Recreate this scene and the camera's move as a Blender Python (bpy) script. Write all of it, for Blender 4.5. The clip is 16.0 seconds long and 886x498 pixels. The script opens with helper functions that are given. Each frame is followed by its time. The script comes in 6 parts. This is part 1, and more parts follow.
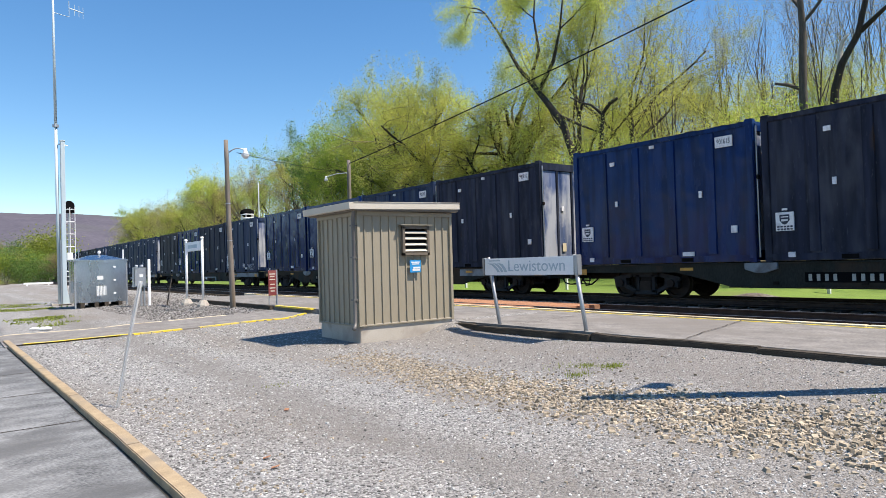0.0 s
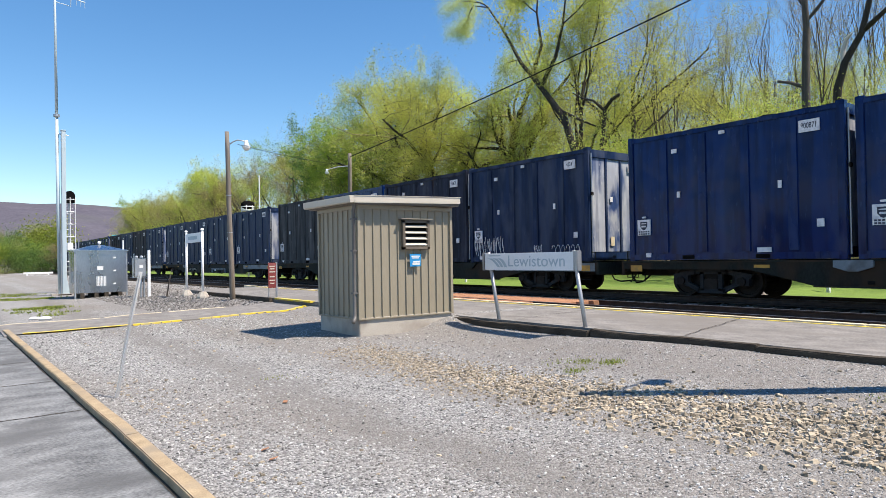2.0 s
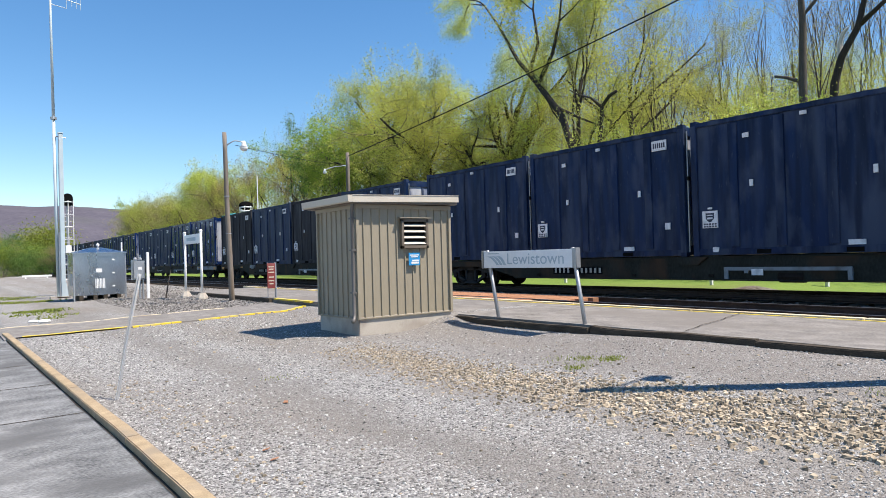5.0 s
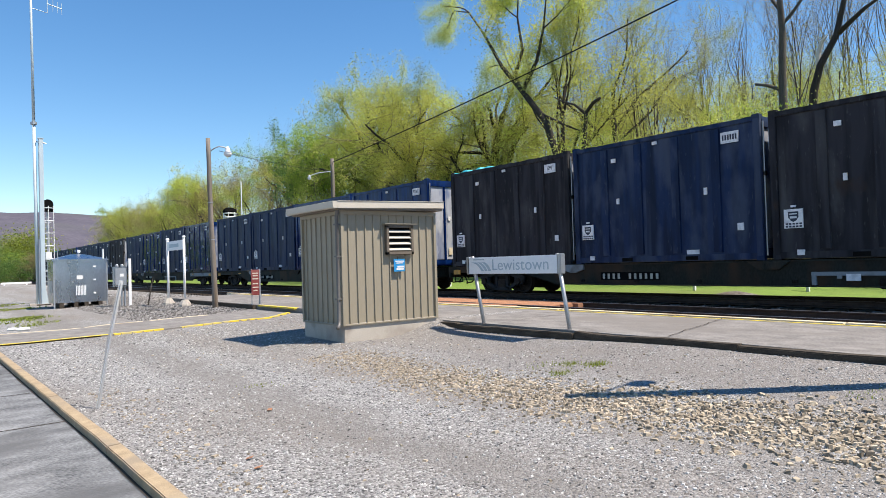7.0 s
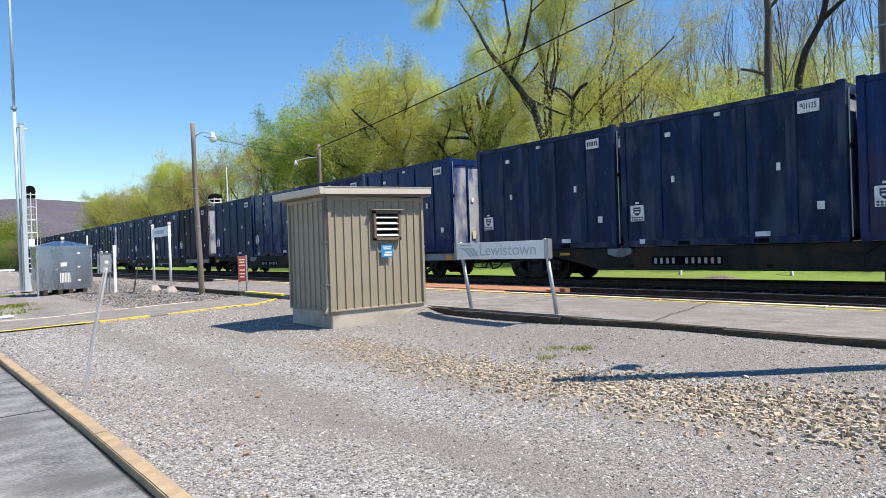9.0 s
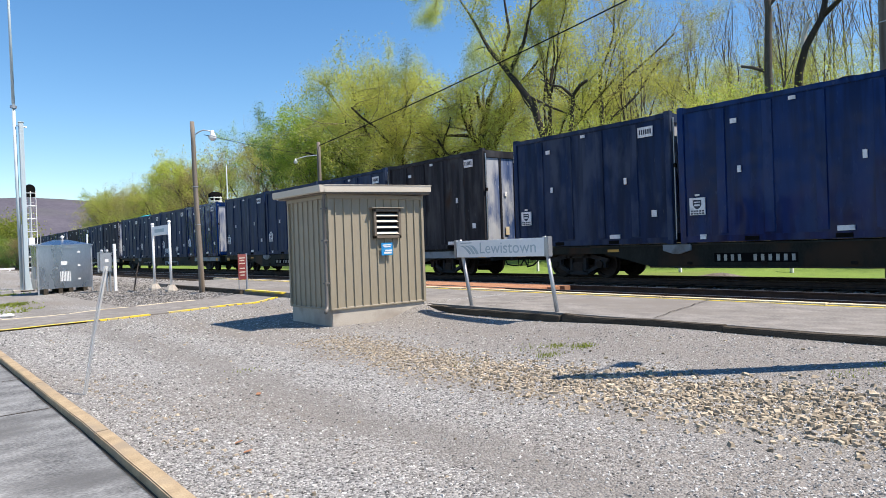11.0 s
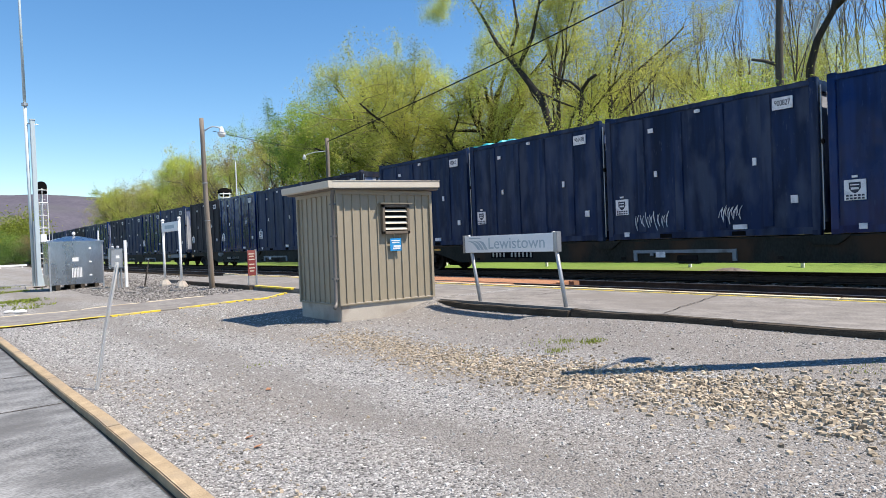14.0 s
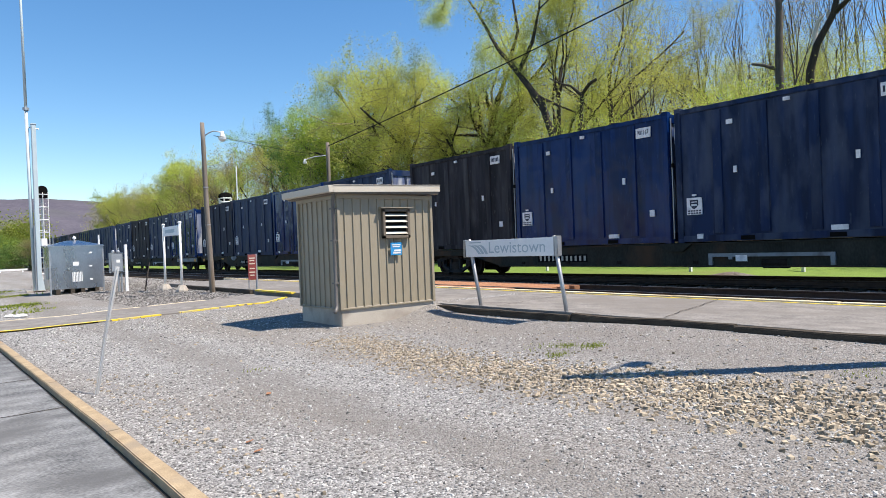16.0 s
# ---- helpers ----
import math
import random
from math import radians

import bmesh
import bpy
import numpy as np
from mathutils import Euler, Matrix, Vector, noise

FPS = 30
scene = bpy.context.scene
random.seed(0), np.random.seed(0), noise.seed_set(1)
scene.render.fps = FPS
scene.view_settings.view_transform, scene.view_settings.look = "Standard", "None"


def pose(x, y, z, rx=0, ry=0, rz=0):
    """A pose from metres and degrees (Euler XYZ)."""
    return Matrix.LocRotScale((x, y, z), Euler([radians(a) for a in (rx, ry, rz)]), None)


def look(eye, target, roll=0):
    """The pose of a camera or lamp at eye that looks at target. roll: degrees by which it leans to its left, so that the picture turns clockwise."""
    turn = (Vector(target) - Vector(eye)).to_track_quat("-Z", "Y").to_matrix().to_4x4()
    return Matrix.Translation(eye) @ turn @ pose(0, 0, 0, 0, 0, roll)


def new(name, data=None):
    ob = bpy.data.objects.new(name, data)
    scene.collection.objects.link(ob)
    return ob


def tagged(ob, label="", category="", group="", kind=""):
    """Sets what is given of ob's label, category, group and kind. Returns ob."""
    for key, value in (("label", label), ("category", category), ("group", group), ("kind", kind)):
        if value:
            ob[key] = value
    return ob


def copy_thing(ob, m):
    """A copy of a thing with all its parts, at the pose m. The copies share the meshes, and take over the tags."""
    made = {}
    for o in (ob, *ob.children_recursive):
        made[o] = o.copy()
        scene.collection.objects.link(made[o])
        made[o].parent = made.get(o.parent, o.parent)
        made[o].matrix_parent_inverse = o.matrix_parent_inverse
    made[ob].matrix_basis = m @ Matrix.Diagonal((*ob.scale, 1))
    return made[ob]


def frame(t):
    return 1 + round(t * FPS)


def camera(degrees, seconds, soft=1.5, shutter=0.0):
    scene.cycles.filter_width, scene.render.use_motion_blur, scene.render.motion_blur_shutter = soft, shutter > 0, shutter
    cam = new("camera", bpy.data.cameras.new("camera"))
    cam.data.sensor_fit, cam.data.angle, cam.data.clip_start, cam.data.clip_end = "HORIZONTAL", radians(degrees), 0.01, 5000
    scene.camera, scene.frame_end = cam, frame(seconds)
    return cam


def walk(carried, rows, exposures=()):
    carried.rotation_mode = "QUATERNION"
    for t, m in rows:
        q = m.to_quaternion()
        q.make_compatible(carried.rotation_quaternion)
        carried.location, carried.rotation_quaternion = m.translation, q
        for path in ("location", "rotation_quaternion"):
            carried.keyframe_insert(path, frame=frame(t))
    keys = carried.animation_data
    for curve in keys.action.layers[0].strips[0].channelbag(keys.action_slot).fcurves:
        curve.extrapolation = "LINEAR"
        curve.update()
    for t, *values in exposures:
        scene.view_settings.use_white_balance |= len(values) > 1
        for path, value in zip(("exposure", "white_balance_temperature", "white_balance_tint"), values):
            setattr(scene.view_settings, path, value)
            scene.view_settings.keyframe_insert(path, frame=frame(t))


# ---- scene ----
FOV = 67.69
EYE = Vector((0.0, 0.0, 1.6))
# seconds, yaw to the left of +y, pitch up, roll
TURNS = (
    (0, -36.97, 1.27, -1.65), (0.5, -36.98, 1.52, -1.73), (1, -36.93, 1.60, -1.66), (1.5, -36.92, 1.08, -1.30),
    (2, -36.95, 0.78, -0.99), (2.5, -37.01, 0.62, -1.06), (3, -37.11, 0.38, -1.32), (3.5, -36.42, 0.35, -1.39),
    (4, -36.31, 0.35, -1.35), (6.5, -38.48, 1.20, -2.04), (7, -38.35, 1.14, -1.72), (7.5, -39.09, 0.82, -1.87),
    (8, -39.13, 0.40, -1.95), (8.5, -39.31, 0.03, -2.09), (9, -39.39, -0.14, -1.93), (11.5, -39.33, -0.43, -2.08),
    (12, -39.24, -0.60, -2.03), (12.5, -39.20, -0.67, -1.97), (13, -39.13, -0.66, -1.98), (13.5, -38.96, -0.65, -2.13),
    (14, -38.61, -0.69, -2.20), (14.5, -38.59, -0.80, -2.16), (15, -38.63, -0.86, -2.11), (15.5, -38.67, -0.70, -2.07),
    (16, -38.59, -0.32, -2.20),
)


def aim(yaw, pitch, roll):
    a, p = radians(yaw), radians(pitch)
    ahead = Vector((-math.sin(a) * math.cos(p), math.cos(a) * math.cos(p), math.sin(p)))
    return look(EYE, EYE + ahead, roll)


cam = camera(FOV, 16.0, soft=0.7)
walk(cam, [(t, aim(y, p, r)) for t, y, p, r in TURNS])

# ---- world, sun, exposure ----
SUN_WAY = Vector((0.58, -0.72, 0.0)).normalized() * math.cos(radians(60)) + Vector((0, 0, math.sin(radians(60))))
world = bpy.data.worlds.new("world")
scene.world = world
world.use_nodes = True
sky = world.node_tree.nodes.new("ShaderNodeTexSky")
sky.sky_type, sky.sun_disc = "NISHITA", False
sky.sun_elevation = math.asin(SUN_WAY.z)
sky.sun_rotation = math.atan2(SUN_WAY.x, SUN_WAY.y)
sky.air_density, sky.dust_density, sky.ozone_density = 1.0, 0.0, 2.0
tint = world.node_tree.nodes.new("ShaderNodeHueSaturation")
tint.inputs["Saturation"].default_value = 1.26
world.node_tree.links.new(sky.outputs[0], tint.inputs["Color"])
world.node_tree.links.new(tint.outputs[0], world.node_tree.nodes["Background"].inputs[0])
world.node_tree.nodes["Background"].inputs[1].default_value = 0.107
sun = new("sun", bpy.data.lights.new("sun", "SUN"))
sun.data.energy, sun.data.angle, sun.data.color = 5.1, radians(0.53), (1.0, 0.90, 0.785)
sun.matrix_world = look(SUN_WAY * 50, (0, 0, 0))
scene.view_settings.exposure = 0.72


# ---- materials ----
def surface(name, c1, c2, rough=0.7, scale=4.0, bump=0.2, metal=0.0, fine=40.0, stretch=(1, 1, 1), c3=None, big=0.5,
            vary=0.0, island=0.0, rough2=None, detail=6.0, spec=0.5, dist=0.01, world_space=False):
    m = bpy.data.materials.new(name)
    m.use_nodes = True
    nt = m.node_tree
    n, l = nt.nodes, nt.links
    b = n["Principled BSDF"]
    src = n.new("ShaderNodeNewGeometry").outputs["Position"] if world_space else n.new("ShaderNodeTexCoord").outputs["Object"]
    mp = n.new("ShaderNodeMapping")
    mp.inputs["Scale"].default_value = stretch
    if vary or island:
        info = n.new("ShaderNodeObjectInfo")
        add = n.new("ShaderNodeVectorMath")
        add.operation = "MULTIPLY_ADD"
        add.inputs[1].default_value = (1, 1, 1)
        l.new(src, add.inputs[0])
        mul = n.new("ShaderNodeMath")
        mul.operation = "MULTIPLY"
        mul.inputs[1].default_value = 37.0
        l.new(info.outputs["Random"], mul.inputs[0])
        l.new(mul.outputs[0], add.inputs[2])
        src = add.outputs[0]
    l.new(src, mp.inputs[0])
    n1 = n.new("ShaderNodeTexNoise")
    n1.inputs["Scale"].default_value, n1.inputs["Detail"].default_value = scale, detail
    l.new(mp.outputs[0], n1.inputs["Vector"])
    n2 = n.new("ShaderNodeTexNoise")
    n2.inputs["Scale"].default_value, n2.inputs["Detail"].default_value = fine, 3.0
    l.new(mp.outputs[0], n2.inputs["Vector"])
    ramp = n.new("ShaderNodeValToRGB")
    ramp.color_ramp.elements[0].position, ramp.color_ramp.elements[1].position = 0.33, 0.68
    ramp.color_ramp.elements[0].color, ramp.color_ramp.elements[1].color = (*c1, 1), (*c2, 1)
    mix = n.new("ShaderNodeMath")
    mix.operation = "MULTIPLY_ADD"
    mix.inputs[1].default_value = 0.45
    half = n.new("ShaderNodeMath")
    half.operation = "MULTIPLY"
    half.inputs[1].default_value = 0.55
    l.new(n1.outputs[0], half.inputs[0])
    l.new(n2.outputs[0], mix.inputs[0])
    l.new(half.outputs[0], mix.inputs[2])
    l.new(mix.outputs[0], ramp.inputs[0])
    col = ramp.outputs[0]
    if c3:
        n3 = n.new("ShaderNodeTexNoise")
        n3.inputs["Scale"].default_value, n3.inputs["Detail"].default_value = big, 5.0
        l.new(mp.outputs[0], n3.inputs["Vector"])
        r3 = n.new("ShaderNodeValToRGB")
        r3.color_ramp.elements[0].position, r3.color_ramp.elements[1].position = 0.5, 0.66
        l.new(n3.outputs[0], r3.inputs[0])
        mc = n.new("ShaderNodeMix")
        mc.data_type = "RGBA"
        l.new(r3.outputs[0], mc.inputs["Factor"])
        l.new(col, mc.inputs["A"])
        mc.inputs["B"].default_value = (*c3, 1)
        col = mc.outputs["Result"]
    if vary or island:
        hv = n.new("ShaderNodeHueSaturation")
        mr = n.new("ShaderNodeMapRange")
        amount = island or vary
        mr.inputs["To Min"].default_value, mr.inputs["To Max"].default_value = 1 - amount, 1 + amount
        if island:
            l.new(n.new("ShaderNodeNewGeometry").outputs["Random Per Island"], mr.inputs["Value"])
        else:
            l.new(info.outputs["Random"], mr.inputs["Value"])
        l.new(mr.outputs[0], hv.inputs["Value"])
        l.new(col, hv.inputs["Color"])
        col = hv.outputs[0]
    l.new(col, b.inputs["Base Color"])
    b.inputs["Metallic"].default_value = metal
    b.inputs["Specular IOR Level"].default_value = spec
    if rough2 is None:
        b.inputs["Roughness"].default_value = rough
    else:
        rr = n.new("ShaderNodeMapRange")
        rr.inputs["To Min"].default_value, rr.inputs["To Max"].default_value = rough, rough2
        l.new(n1.outputs[0], rr.inputs["Value"])
        l.new(rr.outputs[0], b.inputs["Roughness"])
    if bump:
        bp = n.new("ShaderNodeBump")
        bp.inputs["Strength"].default_value, bp.inputs["Distance"].default_value = bump, dist
        l.new(mix.outputs[0], bp.inputs["Height"])
        l.new(bp.outputs[0], b.inputs["Normal"])
    return m


def leafage(name, c1, c2, trans=0.35, vary=0.25):
    m = bpy.data.materials.new(name)
    m.use_nodes = True
    n, l = m.node_tree.nodes, m.node_tree.links
    b = n["Principled BSDF"]
    geo = n.new("ShaderNodeNewGeometry")
    ramp = n.new("ShaderNodeValToRGB")
    ramp.color_ramp.elements[0].color, ramp.color_ramp.elements[1].color = (*c1, 1), (*c2, 1)
    l.new(geo.outputs["Random Per Island"], ramp.inputs[0])
    info = n.new("ShaderNodeObjectInfo")
    hv = n.new("ShaderNodeHueSaturation")
    mr = n.new("ShaderNodeMapRange")
    mr.inputs["To Min"].default_value, mr.inputs["To Max"].default_value = 1 - vary, 1 + vary
    l.new(info.outputs["Random"], mr.inputs["Value"])
    l.new(mr.outputs[0], hv.inputs["Value"])
    mh = n.new("ShaderNodeMapRange")
    mh.inputs["To Min"].default_value, mh.inputs["To Max"].default_value = 0.49, 0.515
    l.new(info.outputs["Random"], mh.inputs["Value"])
    l.new(mh.outputs[0], hv.inputs["Hue"])
    l.new(ramp.outputs[0], hv.inputs["Color"])
    l.new(hv.outputs[0], b.inputs["Base Color"])
    b.inputs["Roughness"].default_value = 0.6
    b.inputs["Specular IOR Level"].default_value = 0.25
    tr = n.new("ShaderNodeBsdfTranslucent")
    l.new(hv.outputs[0], tr.inputs[0])
    ms = n.new("ShaderNodeMixShader")
    ms.inputs[0].default_value = trans
    l.new(b.outputs[0], ms.inputs[1])
    l.new(tr.outputs[0], ms.inputs[2])
    l.new(ms.outputs[0], n["Material Output"].inputs[0])
    return m


def stony(name, cols, scale, bump, dist, patch=None, patch_scale=0.4, stretch=(1, 1, 1), rough=0.95, ruts=()):
    """Loose stone seen from above: cells of several greys, with dust patches."""
    m = bpy.data.materials.new(name)
    m.use_nodes = True
    n, l = m.node_tree.nodes, m.node_tree.links
    b = n["Principled BSDF"]
    pos = n.new("ShaderNodeNewGeometry").outputs["Position"]
    warp = n.new("ShaderNodeTexNoise")
    warp.inputs["Scale"].default_value = scale * 0.7
    l.new(pos, warp.inputs["Vector"])
    add = n.new("ShaderNodeVectorMath")
    add.operation = "MULTIPLY_ADD"
    add.inputs[1].default_value = (0.6 / scale,) * 3
    l.new(warp.outputs["Color"], add.inputs[0])
    l.new(pos, add.inputs[2])
    v = n.new("ShaderNodeTexVoronoi")
    v.inputs["Scale"].default_value = scale
    l.new(add.outputs[0], v.inputs["Vector"])
    ramp = n.new("ShaderNodeValToRGB")
    e = ramp.color_ramp.elements
    e[0].color, e[1].color = (*cols[0], 1), (*cols[-1], 1)
    for i, c in enumerate(cols[1:-1]):
        e.new((i + 1) / (len(cols) - 1)).color = (*c, 1)
    sep = n.new("ShaderNodeSeparateColor")
    l.new(v.outputs["Color"], sep.inputs[0])
    l.new(sep.outputs[0], ramp.inputs[0])
    col = ramp.outputs[0]
    n3 = n.new("ShaderNodeTexNoise")
    n3.inputs["Scale"].default_value, n3.inputs["Detail"].default_value = patch_scale, 8.0
    mp = n.new("ShaderNodeMapping")
    mp.inputs["Scale"].default_value = stretch
    l.new(pos, mp.inputs[0])
    l.new(mp.outputs[0], n3.inputs["Vector"])
    r3 = n.new("ShaderNodeValToRGB")
    r3.color_ramp.elements[0].position, r3.color_ramp.elements[1].position = 0.45, 0.68
    l.new(n3.outputs[0], r3.inputs[0])
    if patch:
        mc = n.new("ShaderNodeMix")
        mc.data_type = "RGBA"
        mm = n.new("ShaderNodeMath")
        mm.operation = "MULTIPLY"
        mm.inputs[1].default_value = 0.75
        l.new(r3.outputs[0], mm.inputs[0])
        l.new(mm.outputs[0], mc.inputs["Factor"])
        l.new(col, mc.inputs["A"])
        mc.inputs["B"].default_value = (*patch, 1)
        col = mc.outputs["Result"]
    if ruts:
        # packed, dusty wheel tracks that run along the lot, with ragged edges
        sx = n.new("ShaderNodeSeparateXYZ")
        l.new(pos, sx.inputs[0])
        wob = n.new("ShaderNodeTexNoise")
        wob.inputs["Scale"].default_value, wob.inputs["Detail"].default_value = 0.9, 9.0
        l.new(pos, wob.inputs["Vector"])
        ax = n.new("ShaderNodeMath")
        ax.operation = "MULTIPLY_ADD"
        ax.inputs[1].default_value = 1.5
        l.new(wob.outputs[0], ax.inputs[0])
        l.new(sx.outputs["X"], ax.inputs[2])
        for centre, half, tint in ruts:
            df = n.new("ShaderNodeMath")
            df.operation = "SUBTRACT"
            df.inputs[1].default_value = centre + 0.75
            l.new(ax.outputs[0], df.inputs[0])
            ab = n.new("ShaderNodeMath")
            ab.operation = "ABSOLUTE"
            l.new(df.outputs[0], ab.inputs[0])
            mr = n.new("ShaderNodeMapRange")
            mr.inputs["From Min"].default_value, mr.inputs["From Max"].default_value = half, half * 0.25
            mr.inputs["To Max"].default_value = 0.6
            l.new(ab.outputs[0], mr.inputs["Value"])
            mc = n.new("ShaderNodeMix")
            mc.data_type = "RGBA"
            l.new(mr.outputs[0], mc.inputs["Factor"])
            l.new(col, mc.inputs["A"])
            mc.inputs["B"].default_value = (*tint, 1)
            col = mc.outputs["Result"]
    l.new(col, b.inputs["Base Color"])
    b.inputs["Roughness"].default_value = rough
    b.inputs["Specular IOR Level"].default_value = 0.2
    bp = n.new("ShaderNodeBump")
    bp.inputs["Strength"].default_value, bp.inputs["Distance"].default_value = bump, dist
    bp.invert = True
    l.new(v.outputs["Distance"], bp.inputs["Height"])
    n4 = n.new("ShaderNodeTexNoise")
    n4.inputs["Scale"].default_value, n4.inputs["Detail"].default_value = scale * 2.5, 3
    l.new(pos, n4.inputs["Vector"])
    b2 = n.new("ShaderNodeBump")
    b2.inputs["Strength"].default_value, b2.inputs["Distance"].default_value = bump * 0.5, dist
    l.new(n4.outputs[0], b2.inputs["Height"])
    l.new(bp.outputs[0], b2.inputs["Normal"])
    l.new(b2.outputs[0], b.inputs["Normal"])
    return m


M_GRAVEL = stony("gravel", [(0.06, 0.058, 0.057), (0.255, 0.249, 0.241), (0.40, 0.39, 0.375), (0.15, 0.147, 0.145), (0.57, 0.56, 0.54)], 52, 1.0, 0.016, (0.215, 0.19, 0.165), 0.4, (1.0, 0.3, 1.0), ruts=((3.25, 0.6, (0.20, 0.187, 0.173)), (4.85, 0.5, (0.225, 0.208, 0.19)), (7.2, 1.4, (0.215, 0.195, 0.178))))
M_BALLAST = stony("ballast", [(0.07, 0.06, 0.055), (0.17, 0.15, 0.14), (0.26, 0.24, 0.22), (0.12, 0.10, 0.09)], 14, 0.9, 0.04, (0.10, 0.075, 0.06), 0.5)
M_ASPHALT = surface("asphalt", (0.065, 0.065, 0.065), (0.37, 0.368, 0.36), 0.9, 2.2, 0.9, 0, 42, (0.8, 1.2, 1), (0.125, 0.123, 0.12), 0.9, detail=12, dist=0.01, world_space=True)
M_PATH = surface("worn_asphalt", (0.11, 0.102, 0.095), (0.27, 0.253, 0.235), 0.95, 4.0, 0.9, 0, 38, (1, 0.6, 1), (0.165, 0.15, 0.135), 0.6, dist=0.005, world_space=True)
M_GRASS = surface("grass_ground", (0.10, 0.17, 0.02), (0.16, 0.24, 0.03), 0.9, 2.0, 0.6, 0, 60, c3=(0.13, 0.17, 0.03), big=0.1, dist=0.05, world_space=True)
M_FOREST = surface("leaf_litter", (0.06, 0.05, 0.03), (0.13, 0.11, 0.06), 0.95, 1.0, 0.8, 0, 12, c3=(0.10, 0.13, 0.03), big=0.15, dist=0.1, world_space=True)
# distance haze is mixed into the purple-grey base colour of the far ridge
M_HILL = surface("hazy_far_woods", (0.082, 0.078, 0.10), (0.115, 0.108, 0.132), 1.0, 0.02, 1.0, 0, 0.12, c3=(0.10, 0.10, 0.11), big=0.006, dist=4.0, world_space=True, spec=0.0)
M_TIMBER = surface("dark_timber", (0.028, 0.023, 0.018), (0.095, 0.08, 0.063), 0.9, 3, 0.6, 0, 40, (6, 1, 6), dist=0.01, spec=0.15)
M_KERB = surface("tan_kerb", (0.25, 0.185, 0.11), (0.45, 0.345, 0.215), 0.9, 7, 0.9, 0, 90, (1, 1, 1), (0.27, 0.215, 0.15), 2.2, dist=0.006, world_space=True)
M_YELLOW = surface("worn_yellow_paint", (0.62, 0.45, 0.03), (0.72, 0.55, 0.05), 0.8, 5, 0.3, 0, 80, c3=(0.45, 0.38, 0.2), big=2.5, dist=0.003, world_space=True)
M_CREAM = surface("cream_edge_board", (0.55, 0.46, 0.30), (0.68, 0.60, 0.44), 0.85, 4, 0.4, 0, 50, (1, 0.3, 1), (0.35, 0.27, 0.18), 1.5, dist=0.004, world_space=True)
M_CROSSING = surface("orange_crossing_plank", (0.28, 0.12, 0.06), (0.42, 0.22, 0.12), 0.9, 3, 0.5, 0, 50, (8, 0.5, 8), vary=0.15)
M_RAIL = surface("rail_steel", (0.045, 0.03, 0.025), (0.10, 0.065, 0.05), 0.7, 6, 0.3, 0.3, 60, spec=0.15)
M_RAILTOP = surface("polished_rail_head", (0.22, 0.21, 0.21), (0.34, 0.33, 0.33), 0.35, 6, 0.1, 0.9, 60)
M_TIE = surface("tie_wood", (0.03, 0.024, 0.02), (0.08, 0.065, 0.05), 0.95, 4, 0.6, 0, 40, (1, 6, 6), vary=0.3, spec=0.1)
M_CONCRETE = surface("concrete", (0.36, 0.32, 0.27), (0.50, 0.46, 0.40), 0.9, 2, 0.4, 0, 50, c3=(0.30, 0.26, 0.22), big=1.5, dist=0.006)
M_TAN = surface("tan_metal_siding", (0.275, 0.24, 0.175), (0.315, 0.275, 0.205), 0.5, 1.2, 0.06, 0, 30, (1, 1, 0.3), c3=(0.265, 0.23, 0.168), big=0.8)
M_TANTRIM = surface("light_tan_trim", (0.50, 0.45, 0.37), (0.56, 0.51, 0.43), 0.5, 3, 0.05, 0, 30)
M_BROWN = surface("brown_frame_paint", (0.13, 0.105, 0.08), (0.17, 0.14, 0.105), 0.5, 5, 0.1, 0, 40)
# matt black, for black-painted parts and for shade painted into openings
M_BLACK = surface("black_paint_and_hole_shade", (0.006, 0.006, 0.006), (0.012, 0.012, 0.012), 0.9, 5, 0.0, 0, 40, spec=0)
M_SIGNBLUE = surface("blue_sign_face", (0.02, 0.22, 0.50), (0.03, 0.26, 0.55), 0.4, 5, 0.0)
M_WHITE = surface("white_paint", (0.68, 0.68, 0.67), (0.80, 0.80, 0.79), 0.5, 4, 0.05, 0, 40, c3=(0.6, 0.59, 0.56), big=1.0)
M_DECAL = surface("worn_white_decal", (0.72, 0.72, 0.73), (0.84, 0.84, 0.84), 0.6, 14, 0.05, 0, 60, c3=(0.55, 0.56, 0.58), big=6.0)
M_INK = surface("dark_ink", (0.015, 0.02, 0.04), (0.03, 0.04, 0.07), 0.6, 5, 0.0)
M_REDINK = surface("red_ink", (0.25, 0.02, 0.02), (0.32, 0.04, 0.04), 0.6, 5, 0.0)
M_REDSIGN = surface("dark_red_board", (0.15, 0.02, 0.02), (0.22, 0.04, 0.035), 0.6, 3, 0.1, c3=(0.28, 0.1, 0.09), big=2)
M_SIGNFACE = surface("weathered_sign_face", (0.70, 0.73, 0.76), (0.80, 0.82, 0.84), 0.45, 2, 0.05, 0, 30)
M_SIGNTEXT = surface("faded_blue_lettering", (0.33, 0.42, 0.48), (0.42, 0.51, 0.57), 0.5, 5, 0.0)
M_GALV = surface("galvanised_steel", (0.32, 0.34, 0.36), (0.46, 0.48, 0.50), 0.42, 3, 0.1, 0.75, 50, c3=(0.3, 0.31, 0.33), big=0.8, rough2=0.6)
M_ALU = surface("bare_aluminium", (0.42, 0.43, 0.46), (0.58, 0.59, 0.62), 0.14, 1.2, 0.10, 1.0, 30, (1, 1, 0.4), rough2=0.42)
M_PALE = surface("pale_blue_grey_mast", (0.42, 0.50, 0.54), (0.50, 0.58, 0.61), 0.5, 2, 0.05, 0.1, 30)
